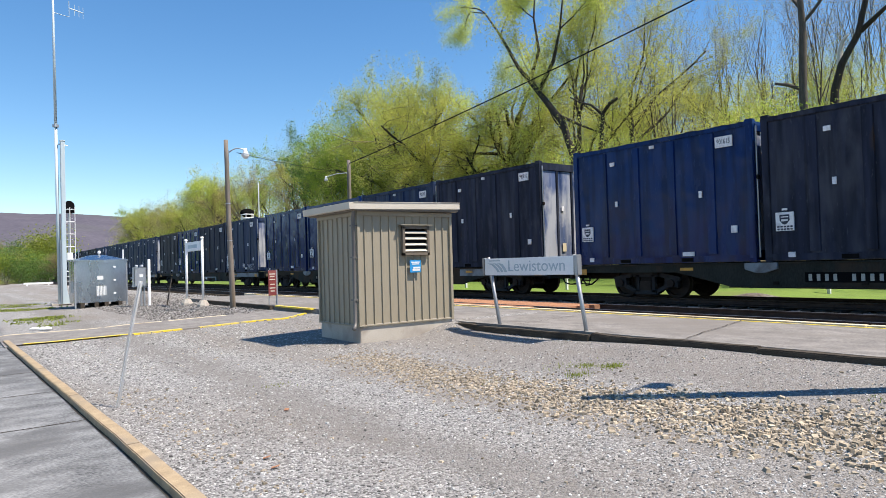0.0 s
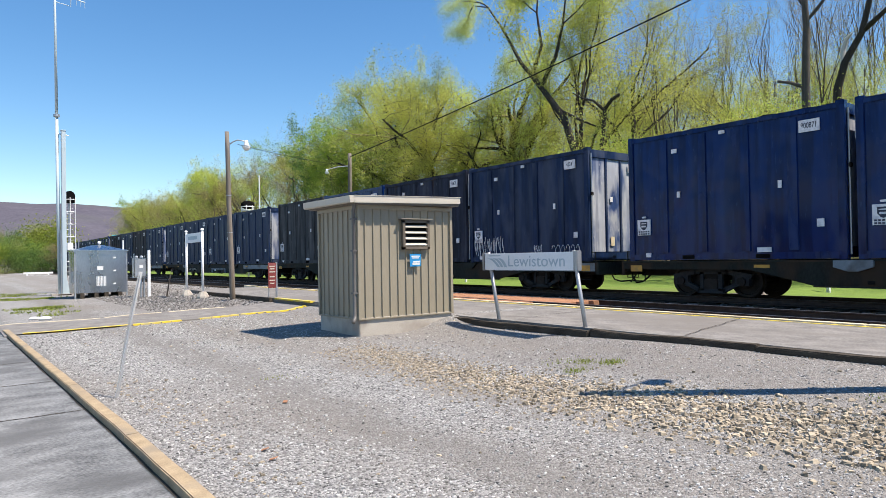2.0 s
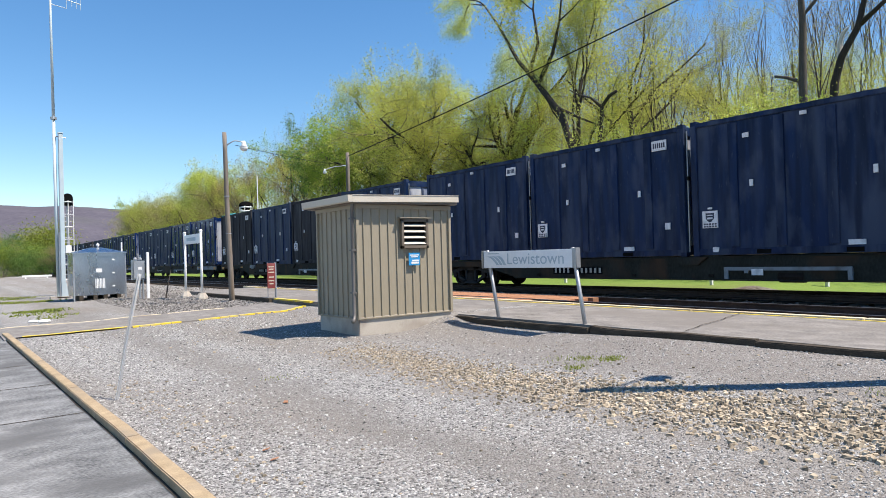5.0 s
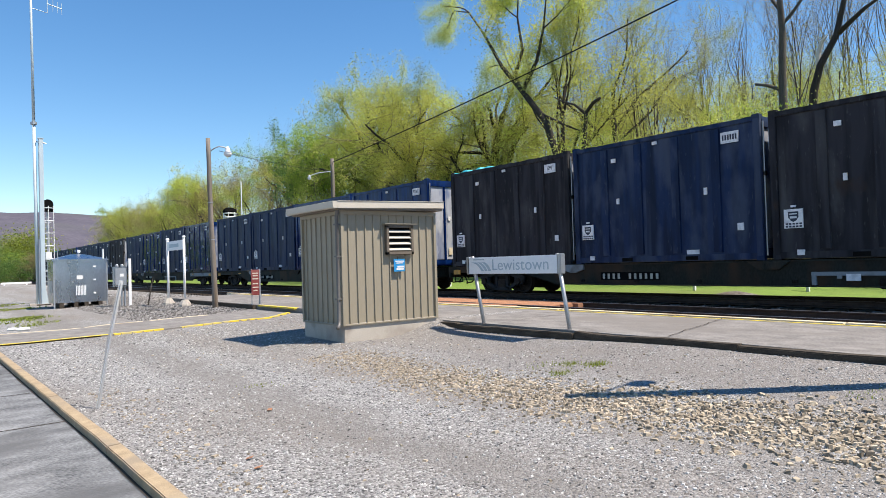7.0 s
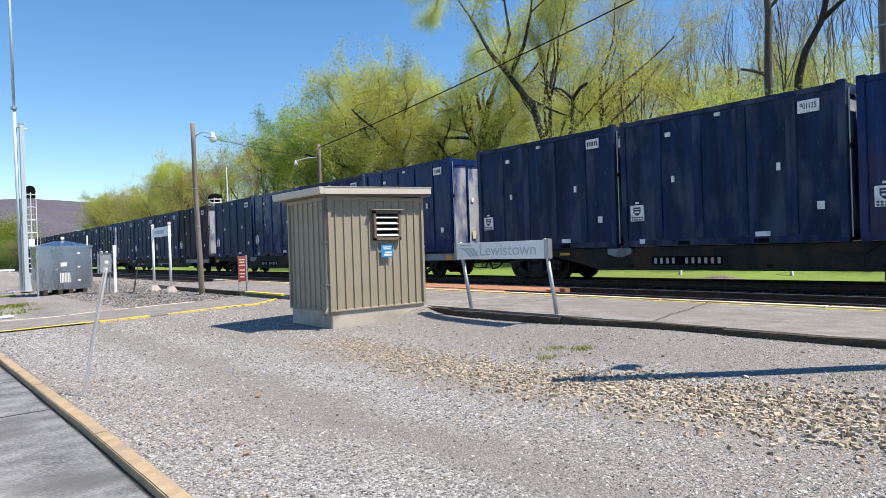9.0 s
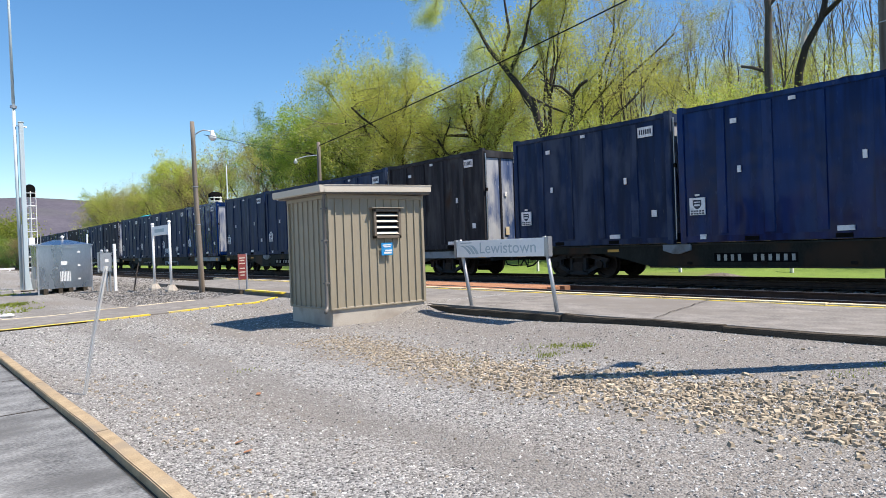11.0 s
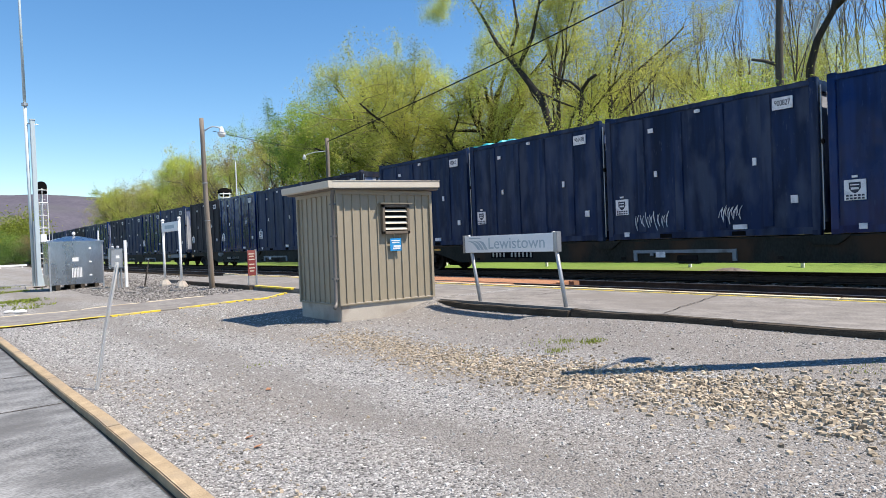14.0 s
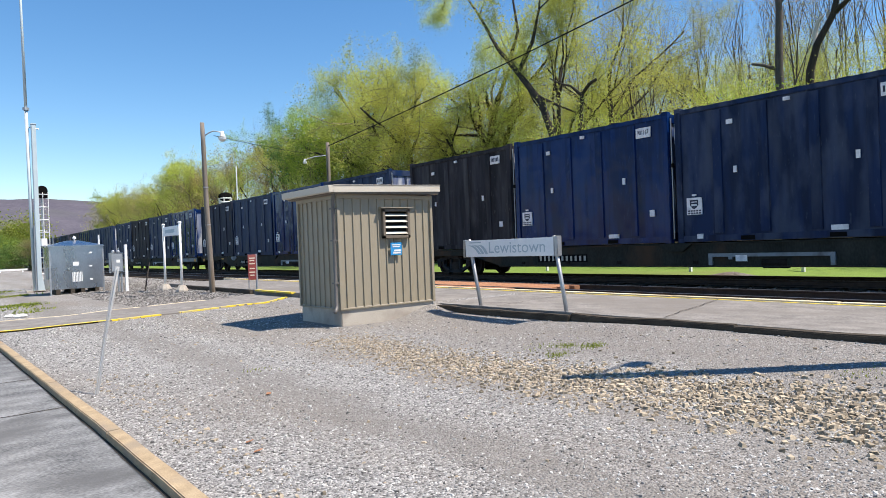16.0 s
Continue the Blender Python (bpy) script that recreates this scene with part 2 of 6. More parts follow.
M_WOODPOLE = surface("weathered_pole_wood", (0.13, 0.108, 0.088), (0.25, 0.215, 0.18), 0.9, 2, 0.6, 0, 40, (6, 6, 0.5), c3=(0.12, 0.09, 0.06), big=1.0)
M_WHITEMETAL = surface("white_enamel", (0.74, 0.75, 0.74), (0.8, 0.8, 0.8), 0.35, 5, 0.0)
M_GLASS = surface("frosted_lamp_glass", (0.6, 0.62, 0.62), (0.7, 0.7, 0.7), 0.15, 5, 0.0)
M_CABLE = surface("black_cable", (0.01, 0.01, 0.01), (0.02, 0.02, 0.02), 0.6, 5, 0.0, spec=0.1)
M_GUARD = surface("translucent_guard", (0.50, 0.52, 0.52), (0.60, 0.62, 0.62), 0.5, 2, 0.05)
M_GUARD.node_tree.nodes["Principled BSDF"].inputs["Alpha"].default_value = 0.38
M_PIPE = surface("grey_downpipe_paint", (0.10, 0.095, 0.09), (0.145, 0.135, 0.125), 0.5, 3, 0.05)


def paint(name, base, dark, pale, rough=0.32, rust=None, pale_pos=(0.60, 0.80), spec=0.5):
    """Worn wagon paint: vertical run marks, pale scuffs, rust blooms, each unit its own."""
    m = bpy.data.materials.new(name)
    m.use_nodes = True
    n, l = m.node_tree.nodes, m.node_tree.links
    b = n["Principled BSDF"]
    tc = n.new("ShaderNodeTexCoord").outputs["Object"]
    info = n.new("ShaderNodeObjectInfo")
    mul = n.new("ShaderNodeMath")
    mul.operation = "MULTIPLY"
    mul.inputs[1].default_value = 91.0
    l.new(info.outputs["Random"], mul.inputs[0])
    add = n.new("ShaderNodeVectorMath")
    l.new(tc, add.inputs[0])
    l.new(mul.outputs[0], add.inputs[1])

    def noise_at(scale, stretch, detail, lo, hi):
        mp = n.new("ShaderNodeMapping")
        mp.inputs["Scale"].default_value = stretch
        l.new(add.outputs[0], mp.inputs[0])
        t = n.new("ShaderNodeTexNoise")
        t.inputs["Scale"].default_value, t.inputs["Detail"].default_value = scale, detail
        l.new(mp.outputs[0], t.inputs["Vector"])
        r = n.new("ShaderNodeMapRange")
        r.inputs["From Min"].default_value, r.inputs["From Max"].default_value = lo, hi
        l.new(t.outputs[0], r.inputs["Value"])
        return r.outputs[0]

    def blend(fac, a, bb):
        mc = n.new("ShaderNodeMix")
        mc.data_type = "RGBA"
        l.new(fac, mc.inputs["Factor"])
        for s, v in (("A", a), ("B", bb)):
            if isinstance(v, tuple):
                mc.inputs[s].default_value = (*v, 1)
            else:
                l.new(v, mc.inputs[s])
        return mc.outputs["Result"]

    runs = noise_at(4.0, (1, 1, 0.10), 6, 0.42, 0.58)
    col = blend(runs, base, dark)
    scuff = noise_at(1.5, (1, 1, 0.4), 12, pale_pos[0] - 0.04, pale_pos[1] - 0.08)
    sm = n.new("ShaderNodeMath")
    sm.operation = "MULTIPLY"
    sm.inputs[1].default_value = 0.6
    l.new(scuff, sm.inputs[0])
    col = blend(sm.outputs[0], col, pale)
    wash = noise_at(1.7, (1, 1, 0.16), 7, 0.50, 0.72)
    wm = n.new("ShaderNodeMath")
    wm.operation = "MULTIPLY"
    wm.inputs[1].default_value = 0.55
    l.new(wash, wm.inputs[0])
    col = blend(wm.outputs[0], col, pale)
    soot = noise_at(2.3, (1, 1, 0.07), 5, 0.60, 0.70)
    om = n.new("ShaderNodeMath")
    om.operation = "MULTIPLY"
    om.inputs[1].default_value = 0.7
    l.new(soot, om.inputs[0])
    col = blend(om.outputs[0], col, tuple(0.6 * v for v in dark))
    fine = noise_at(16, (1, 1, 0.25), 6, 0.64, 0.72)
    fm = n.new("ShaderNodeMath")
    fm.operation = "MULTIPLY"
    fm.inputs[1].default_value = 0.45
    l.new(fine, fm.inputs[0])
    col = blend(fm.outputs[0], col, pale)
    if rust:
        col = blend(noise_at(0.9, (1, 1, 0.6), 8, 0.66, 0.74), col, rust)
    l.new(col, b.inputs["Base Color"])
    rr = n.new("ShaderNodeMapRange")
    rr.inputs["To Min"].default_value, rr.inputs["To Max"].default_value = rough, min(1.0, rough + 0.3)
    l.new(scuff, rr.inputs["Value"])
    l.new(rr.outputs[0], b.inputs["Roughness"])
    b.inputs["Specular IOR Level"].default_value = spec
    bp = n.new("ShaderNodeBump")
    bp.inputs["Strength"].default_value, bp.inputs["Distance"].default_value = 0.5, 0.06
    l.new(noise_at(1.1, (1, 1, 0.8), 2, 0.2, 0.8), bp.inputs["Height"])
    l.new(bp.outputs[0], b.inputs["Normal"])
    return m


PAINTS = {
    "b": paint("bright_blue_paint", (0.003, 0.020, 0.105), (0.002, 0.011, 0.060), (0.022, 0.05, 0.14), 0.16, spec=0.16),
    "n": paint("navy_paint", (0.009, 0.025, 0.078), (0.006, 0.016, 0.047), (0.070, 0.088, 0.130), 0.42, None, (0.53, 0.71), 0.12),
    "d": paint("dull_dark_navy_paint", (0.024, 0.030, 0.054), (0.014, 0.018, 0.031), (0.085, 0.09, 0.11), 0.55, (0.05, 0.032, 0.02), spec=0.1),
    "c": paint("charcoal_paint", (0.033, 0.033, 0.040), (0.018, 0.018, 0.022), (0.095, 0.094, 0.095), 0.6, (0.045, 0.03, 0.022), spec=0.1),
    "g": paint("worn_grey_paint", (0.060, 0.065, 0.070), (0.032, 0.034, 0.037), (0.17, 0.17, 0.17), 0.65, (0.05, 0.04, 0.03), spec=0.1),
}
M_WAGON = surface("wagon_grey_green", (0.012, 0.014, 0.012), (0.036, 0.039, 0.033), 0.65, 1.6, 0.3, 0.1, 25, (1, 1, 0.5), (0.06, 0.038, 0.024), 1.0, vary=0.2, spec=0.12)
M_PALESILL = surface("pale_grey_sill_paint", (0.17, 0.20, 0.22), (0.27, 0.30, 0.32), 0.6, 1.5, 0.15, 0, 30, c3=(0.10, 0.10, 0.10), big=1.5)
M_BOGIE = surface("bogie_grime", (0.012, 0.010, 0.009), (0.035, 0.028, 0.024), 0.85, 5, 0.4, 0.2, 40, spec=0.1)
M_FRAME = surface("side_frame_grey", (0.022, 0.022, 0.024), (0.055, 0.053, 0.052), 0.8, 5, 0.3, 0.1, 40, spec=0.15)
M_MARK = surface("faded_white_marking", (0.34, 0.33, 0.29), (0.50, 0.48, 0.42), 0.8, 8, 0.05, 0, 50)
M_WHEEL = surface("wheel_steel", (0.02, 0.016, 0.014), (0.05, 0.04, 0.035), 0.6, 5, 0.2, 0.5, 40, spec=0.1)
M_AMBER = surface("amber_reflector_plate", (0.55, 0.26, 0.03), (0.65, 0.34, 0.05), 0.5, 6, 0.1, c3=(0.3, 0.16, 0.05), big=3)
M_TARP = surface("cyan_tarp", (0.02, 0.35, 0.42), (0.04, 0.48, 0.55), 0.4, 4, 0.3)
M_DOORSTEEL = paint("end_door_paint", (0.10, 0.14, 0.26), (0.03, 0.06, 0.16), (0.56, 0.57, 0.57), 0.5, None, (0.48, 0.64), 0.2)

M_BARK = surface("bark", (0.018, 0.014, 0.011), (0.05, 0.041, 0.033), 0.95, 3, 0.8, 0, 30, (4, 4, 0.6), dist=0.02)
M_BARKGREY = surface("grey_bark", (0.05, 0.041, 0.033), (0.11, 0.095, 0.08), 0.95, 3, 0.8, 0, 30, (4, 4, 0.6), dist=0.02)
M_BONE = surface("bleached_wood", (0.45, 0.42, 0.37), (0.58, 0.55, 0.49), 0.9, 3, 0.4, 0, 30)
M_LEAF = leafage("spring_leaf", (0.42, 0.45, 0.085), (0.60, 0.61, 0.16), 0.65)
M_LEAFGREEN = leafage("fresh_green_leaf", (0.24, 0.33, 0.035), (0.38, 0.46, 0.07), 0.5)
M_LEAFDEEP = leafage("deep_green_leaf", (0.09, 0.19, 0.045), (0.18, 0.30, 0.07), 0.45)
M_BUD = leafage("tan_bud", (0.28, 0.235, 0.10), (0.42, 0.35, 0.15), 0.4)
M_TWIG = surface("fine_twig", (0.10, 0.08, 0.06), (0.17, 0.14, 0.11), 0.95, 3, 0.0)
M_SHOOT = surface("olive_young_twig", (0.15, 0.135, 0.06), (0.25, 0.225, 0.10), 0.9, 3, 0.0)
M_BLADE = leafage("grass_blade", (0.17, 0.22, 0.03), (0.28, 0.33, 0.06), 0.4)
M_STONE = surface("loose_stone", (0.23, 0.226, 0.218), (0.43, 0.422, 0.405), 0.95, 20, 0.4, island=0.75, dist=0.004, world_space=True)
M_BALLSTONE = surface("ballast_stone", (0.13, 0.12, 0.11), (0.25, 0.235, 0.22), 0.95, 20, 0.4, island=0.5, dist=0.004, world_space=True)
M_TANSTONE = surface("tan_stone", (0.22, 0.18, 0.13), (0.43, 0.36, 0.265), 0.95, 14, 0.4, island=0.5, dist=0.004, world_space=True)


# ---- mesh helpers ----
class Build:
    """Collects vertices and faces for one mesh."""

    def __init__(self):
        self.v, self.f, self.fine = [], [], []

    def box(self, x0, x1, y0, y1, z0, z1):
        k = len(self.v)
        self.v += [(x, y, z) for x in (x0, x1) for y in (y0, y1) for z in (z0, z1)]
        self.f += [tuple(k + i for i in q) for q in ((0, 1, 3, 2), (4, 6, 7, 5), (0, 4, 5, 1), (2, 3, 7, 6), (0, 2, 6, 4), (1, 5, 7, 3))]
        return self

    def beam(self, a, b, w, h, up=(0, 0, 1)):
        a, b = Vector(a), Vector(b)
        d = (b - a).normalized()
        s = d.cross(Vector(up))
        if s.length < 1e-4:
            s = d.cross(Vector((1, 0, 0)))
        s.normalize()
        u = s.cross(d)
        k = len(self.v)
        for p in (a, b):
            for i, j in ((-1, -1), (1, -1), (1, 1), (-1, 1)):
                self.v.append(tuple(p + s * (i * w / 2) + u * (j * h / 2)))
        self.f += [tuple(k + i for i in q) for q in ((3, 2, 1, 0), (4, 5, 6, 7), (0, 1, 5, 4), (1, 2, 6, 5), (2, 3, 7, 6), (3, 0, 4, 7))]
        return self

    def tube(self, path, radii, seg=8, caps=True):
        path = [Vector(p) for p in path]
        if not isinstance(radii, (list, tuple)):
            radii = [radii] * len(path)
        k = len(self.v)
        side = None
        for i, p in enumerate(path):
            d = (path[min(i + 1, len(path) - 1)] - path[max(i - 1, 0)]).normalized()
            if side is None:
                side = d.cross(Vector((0, 0, 1)))
                if side.length < 1e-3:
                    side = Vector((1, 0, 0))
            side = (side - d * side.dot(d)).normalized()
            up = d.cross(side)
            for j in range(seg):
                a = 2 * math.pi * j / seg
                self.v.append(tuple(p + (side * math.cos(a) + up * math.sin(a)) * radii[i]))
        for i in range(len(path) - 1):
            for j in range(seg):
                a, b = k + i * seg + j, k + i * seg + (j + 1) % seg
                self.f.append((a, b, b + seg, a + seg))
        if caps:
            self.f.append(tuple(k + j for j in reversed(range(seg))))
            self.f.append(tuple(k + (len(path) - 1) * seg + j for j in range(seg)))
        return self

    def prism(self, outline, axis, lo, hi):
        """An outline in the plane across axis (x: y,z; y: x,z; z: x,y), drawn out from lo to hi."""
        k, c = len(self.v), len(outline)
        for t in (lo, hi):
            for a, b in outline:
                self.v.append((t, a, b) if axis == "x" else (a, t, b) if axis == "y" else (a, b, t))
        self.f.append(tuple(k + i for i in range(c)))
        self.f.append(tuple(k + c + i for i in reversed(range(c))))
        for i in range(c):
            j = (i + 1) % c
            self.f.append((k + i, k + c + i, k + c + j, k + j))
        return self

    def sphere(self, c, r, seg=8, rings=5, squash=(1, 1, 1)):
        path = []
        k = len(self.v)
        for i in range(rings + 1):
            a = math.pi * i / rings
            for j in range(seg):
                b = 2 * math.pi * j / seg
                self.v.append((c[0] + r * squash[0] * math.sin(a) * math.cos(b), c[1] + r * squash[1] * math.sin(a) * math.sin(b), c[2] + r * squash[2] * math.cos(a)))
        for i in range(rings):
            for j in range(seg):
                a, b = k + i * seg + j, k + i * seg + (j + 1) % seg
                self.f.append((a, a + seg, b + seg, b))
        return self


def mesh_of(name, b, mat, bevel=0.0, smooth=False):
    me = bpy.data.meshes.new(name)
    me.from_pydata(b.v, [], b.f)
    bm = bmesh.new()
    bm.from_mesh(me)
    bmesh.ops.remove_doubles(bm, verts=bm.verts, dist=1e-5)
    bmesh.ops.recalc_face_normals(bm, faces=bm.faces)
    if bevel:
        bmesh.ops.bevel(bm, geom=[e for e in bm.edges if e.is_manifold and e.calc_face_angle(0) > 0.5], offset=bevel, segments=2, affect="EDGES", clamp_overlap=True)
    bm.to_mesh(me)
    bm.free()
    if smooth:
        for p in me.polygons:
            p.use_smooth = True
    me.materials.append(mat)
    return me


def part(name, b, mat, parent, label="", bevel=0.0, smooth=False, at=None):
    ob = new(name, mesh_of(name, b, mat, bevel, smooth) if isinstance(b, Build) else b)
    ob.parent = parent
    if at is not None:
        ob.matrix_basis = at
    return tagged(ob, label)


def thing(name, at, label, category, group="", kind=""):
    ob = new(name)
    ob.empty_display_size = 0.2
    ob.matrix_basis = at
    return tagged(ob, label, category, group, kind)


def solid(name, b, mat, at, label, category, group="", kind="", bevel=0.0, smooth=False):
    ob = new(name, mesh_of(name, b, mat, bevel, smooth))
    ob.matrix_basis = at
    return tagged(ob, label, category, group, kind)


def lettering(text, size, mat, thick=0.002, bold=0.0):
    """Text as a mesh in its x,y plane, centred."""
    cu = bpy.data.curves.new("lettering", "FONT")
    cu.body, cu.size, cu.align_x, cu.align_y, cu.extrude, cu.offset = text, size, "CENTER", "CENTER", thick, bold
    ob = bpy.data.objects.new("lettering", cu)
    scene.collection.objects.link(ob)
    me = bpy.data.meshes.new_from_object(ob.evaluated_get(bpy.context.evaluated_depsgraph_get()))
    bpy.data.objects.remove(ob)
    me.materials.clear()
    me.materials.append(mat)
    return me


def smooth_step(a, b, v):
    t = min(1.0, max(0.0, (v - a) / (b - a)))
    return t * t * (3 - 2 * t)


# ---- ground ----
PLAT_X0, PLAT_X1, PLAT_Z = 8.5, 11.66, 0.40
RAIL_Z = 0.40
TRACKS = (13.3, 17.8)
CURVE_Y, CURVE_R = 125.0, 400.0


def bend(s, x):
    """Place and heading on the line at distance s along it, for a line x metres from the camera's side."""
    if s < CURVE_Y:
        return x, s, 0.0
    a = (s - CURVE_Y) / CURVE_R
    r = CURVE_R - (x - TRACKS[1])
    return TRACKS[1] + CURVE_R - r * math.cos(a), CURVE_Y + r * math.sin(a), -a


def off_line(x, y):
    """How far a place lies across from the train's line, as an x on the straight stretch."""
    if y < CURVE_Y:
        return x
    c = Vector((TRACKS[1] + CURVE_R - x, y - CURVE_Y))
    return TRACKS[1] + CURVE_R - c.length if c.x > 0 else 400.0


def ground_z(x, y):
    u = off_line(x, y)
    if u < 1.2:
        z = 0.03
    else:
        m = 1 - smooth_step(5.0, 8.0, y)
        z = 0.06 + (1 - m) * (0.08 * smooth_step(4.4, 7.6, u) + 0.13 * smooth_step(7.5, 8.5, u)) + m * 0.26 * smooth_step(4.4, 8.4, u)
        z += 0.05 * smooth_step(9, 12.5, y) * smooth_step(2.5, 5, u) * (1 - smooth_step(6.2, 8.4, u))
        z += 0.15 * smooth_step(7.0, 8.4, u) * math.exp(-((y - 11.1) / 0.62) ** 2)
    bed = smooth_step(11.0, 11.9, u) * (1 - smooth_step(19.6, 21.0, u))
    z = z * (1 - bed) + 0.17 * bed
    z += -0.1 * smooth_step(20.0, 22.0, u)
    rise = smooth_step(27, 75, u)
    z += rise * (11.0 + 3.0 * noise.noise((x * 0.03, y * 0.02, 0.3)))
    z += 8.0 * smooth_step(70, 160, u)
    if 1.6 < u < 11 and -20 < y < 60:
        z += 0.03 * noise.noise((x * 0.7, y * 0.5, 1.7)) * smooth_step(1.6, 2.6, u) * (1 - smooth_step(8.0, 8.4, u))
    return z


def axis_steps(pairs):
    out = []
    for a, b, step in pairs:
        k = max(1, round((b - a) / step))
        out += [a + (b - a) * i / k for i in range(k)]
    return out + [pairs[-1][1]]


def make_ground():
    xs = axis_steps([(-900, -100, 160), (-100, -10, 15), (-10, 1.19, 2.2), (1.19, 1.21, 0.02), (1.21, 8.4, 0.22), (8.4, 13, 0.4), (13, 30, 1.0), (30, 90, 4), (90, 300, 30), (300, 1500, 300)])
    ys = axis_steps([(-600, -60, 90), (-60, -5, 6), (-5, 32, 0.35), (32, 60, 2), (60, 260, 8), (260, 700, 60), (700, 3000, 400)])
    b = Build()
    # the seam between asphalt and gravel runs under the kerb
    b.v = [(x + (0.10 - 0.016 * max(0, min(y, 18) - 6) if 1.15 < x < 1.25 else 0), y, ground_z(x, y)) for y in ys for x in xs]
    w = len(xs)
    b.f = [(j * w + i, j * w + i + 1, (j + 1) * w + i + 1, (j + 1) * w + i) for j in range(len(ys) - 1) for i in range(w - 1)]
    me = bpy.data.meshes.new("ground")
    me.from_pydata(b.v, [], b.f)
    for m in (M_GRAVEL, M_ASPHALT, M_BALLAST, M_GRASS, M_FOREST):
        me.materials.append(m)
    for p in me.polygons:
        c = p.center
        u = off_line(c.x, c.y)
        p.material_index = 1 if xs[p.index % (w - 1)] < 1.2 and c.y < 60 else 2 if 11.5 < u < 20.6 else 3 if 20.6 <= u < 34 else 4 if u >= 34 else 0
        if c.y > 130 and u < 11.5:
            p.material_index = 4
        p.use_smooth = True
    return tagged(new("ground", me), "grey gravel and asphalt ground running to a grassy wooded slope", "ground", kind="structure")


make_ground()


# ---- kerb, paths, platform, tracks ----
def make_kerb():
    y, i = -12.0, 0
    kerb = thing("kerb", pose(0, 0, 0), "tan painted concrete kerb between asphalt lot and gravel", "kerb", kind="structure")
    while y < 17.6:
        ln = 3.05
        x = 1.36 - 0.016 * max(0, y - 6) 
        b = Build()
        k = 6
        for j in range(k):
            y0, y1 = y + ln * j / k, y + ln * (j + 1) / k
            w = 0.012 * noise.noise((y0 * 2, 0, 5))
            w1 = 0.012 * noise.noise((y1 * 2, 0, 5))
            xa, xb = 1.36 - 0.016 * max(0, y0 - 6), 1.36 - 0.016 * max(0, y1 - 6)
            b.v += [(xa - 0.125 + w, y0, -0.05), (xa - 0.12 + w, y0, 0.105), (xa + w, y0, 0.11), (xa + 0.01, y0, -0.05)]
            if j == k - 1:
                b.v += [(xb - 0.125 + w1, y1 - 0.012, -0.05), (xb - 0.12 + w1, y1 - 0.012, 0.105), (xb + w1, y1 - 0.012, 0.11), (xb + 0.01, y1 - 0.012, -0.05)]
        for j in range(k):
            o = j * 4
            b.f += [(o, o + 1, o + 5, o + 4), (o + 1, o + 2, o + 6, o + 5), (o + 2, o + 3, o + 7, o + 6)]
        b.f += [(0, 1, 2, 3), (4 * k, 4 * k + 1, 4 * k + 2, 4 * k + 3)]
        part("kerb_stone", b, M_KERB, kerb, bevel=0.008)
        y += ln
    b = Build()
    b.v += [(1.36 - 0.016 * max(0, y - 6) - 0.13 - (0.02 + 0.02 * noise.noise((y, 0, 2))) * o, y, 0.036) for y in np.arange(-4, 17.5, 0.4) for o in (1, -0.4)]
    n = len(b.v) // 2
    b.f += [(2 * i, 2 * i + 1, 2 * i + 3, 2 * i + 2) for i in range(n - 1)]
    solid("joint_sealant", b, M_TIMBER, pose(0, 0, 0), "thin black line along the kerb foot", "sealant", kind="structure")
    for y0, x0 in ((8.05, 1.2), (12.6, 1.1), (10.3, 1.15)):
        b = Build()
        pts = [(x0 - 0.25 * i, y0 + 0.06 * noise.noise((i * 0.7, y0, 0)) - 0.012 * i * (1 if y0 < 9 else 0.2)) for i in range(26)]
        for x, y in pts:
            b.v += [(x, y - 0.01, 0.034), (x, y + 0.012, 0.034)]
        b.f += [(2 * i, 2 * i + 1, 2 * i + 3, 2 * i + 2) for i in range(len(pts) - 1)]
        solid("asphalt_crack", b, M_TIMBER, pose(0, 0, 0), "thin dark line across the asphalt lot", "crack", kind="structure")


def strip(pts_a, pts_b, lift, thick):
    """A slab laid over the ground between two edge lines."""
    b = Build()
    for (xa, ya), (xb, yb) in zip(pts_a, pts_b):
        za, zb = ground_z(xa, ya), ground_z(xb, yb)
        b.v += [(xa, ya, za - thick), (xa, ya, za + lift), (xb, yb, zb + lift), (xb, yb, zb - thick)]
    n = len(pts_a)
    for i in range(n - 1):
        o = i * 4
        b.f += [(o, o + 1, o + 5, o + 4), (o + 1, o + 2, o + 6, o + 5), (o + 2, o + 3, o + 7, o + 6)]
    b.f += [(0, 1, 2, 3), tuple(4 * (n - 1) + i for i in (3, 2, 1, 0))]
    return b


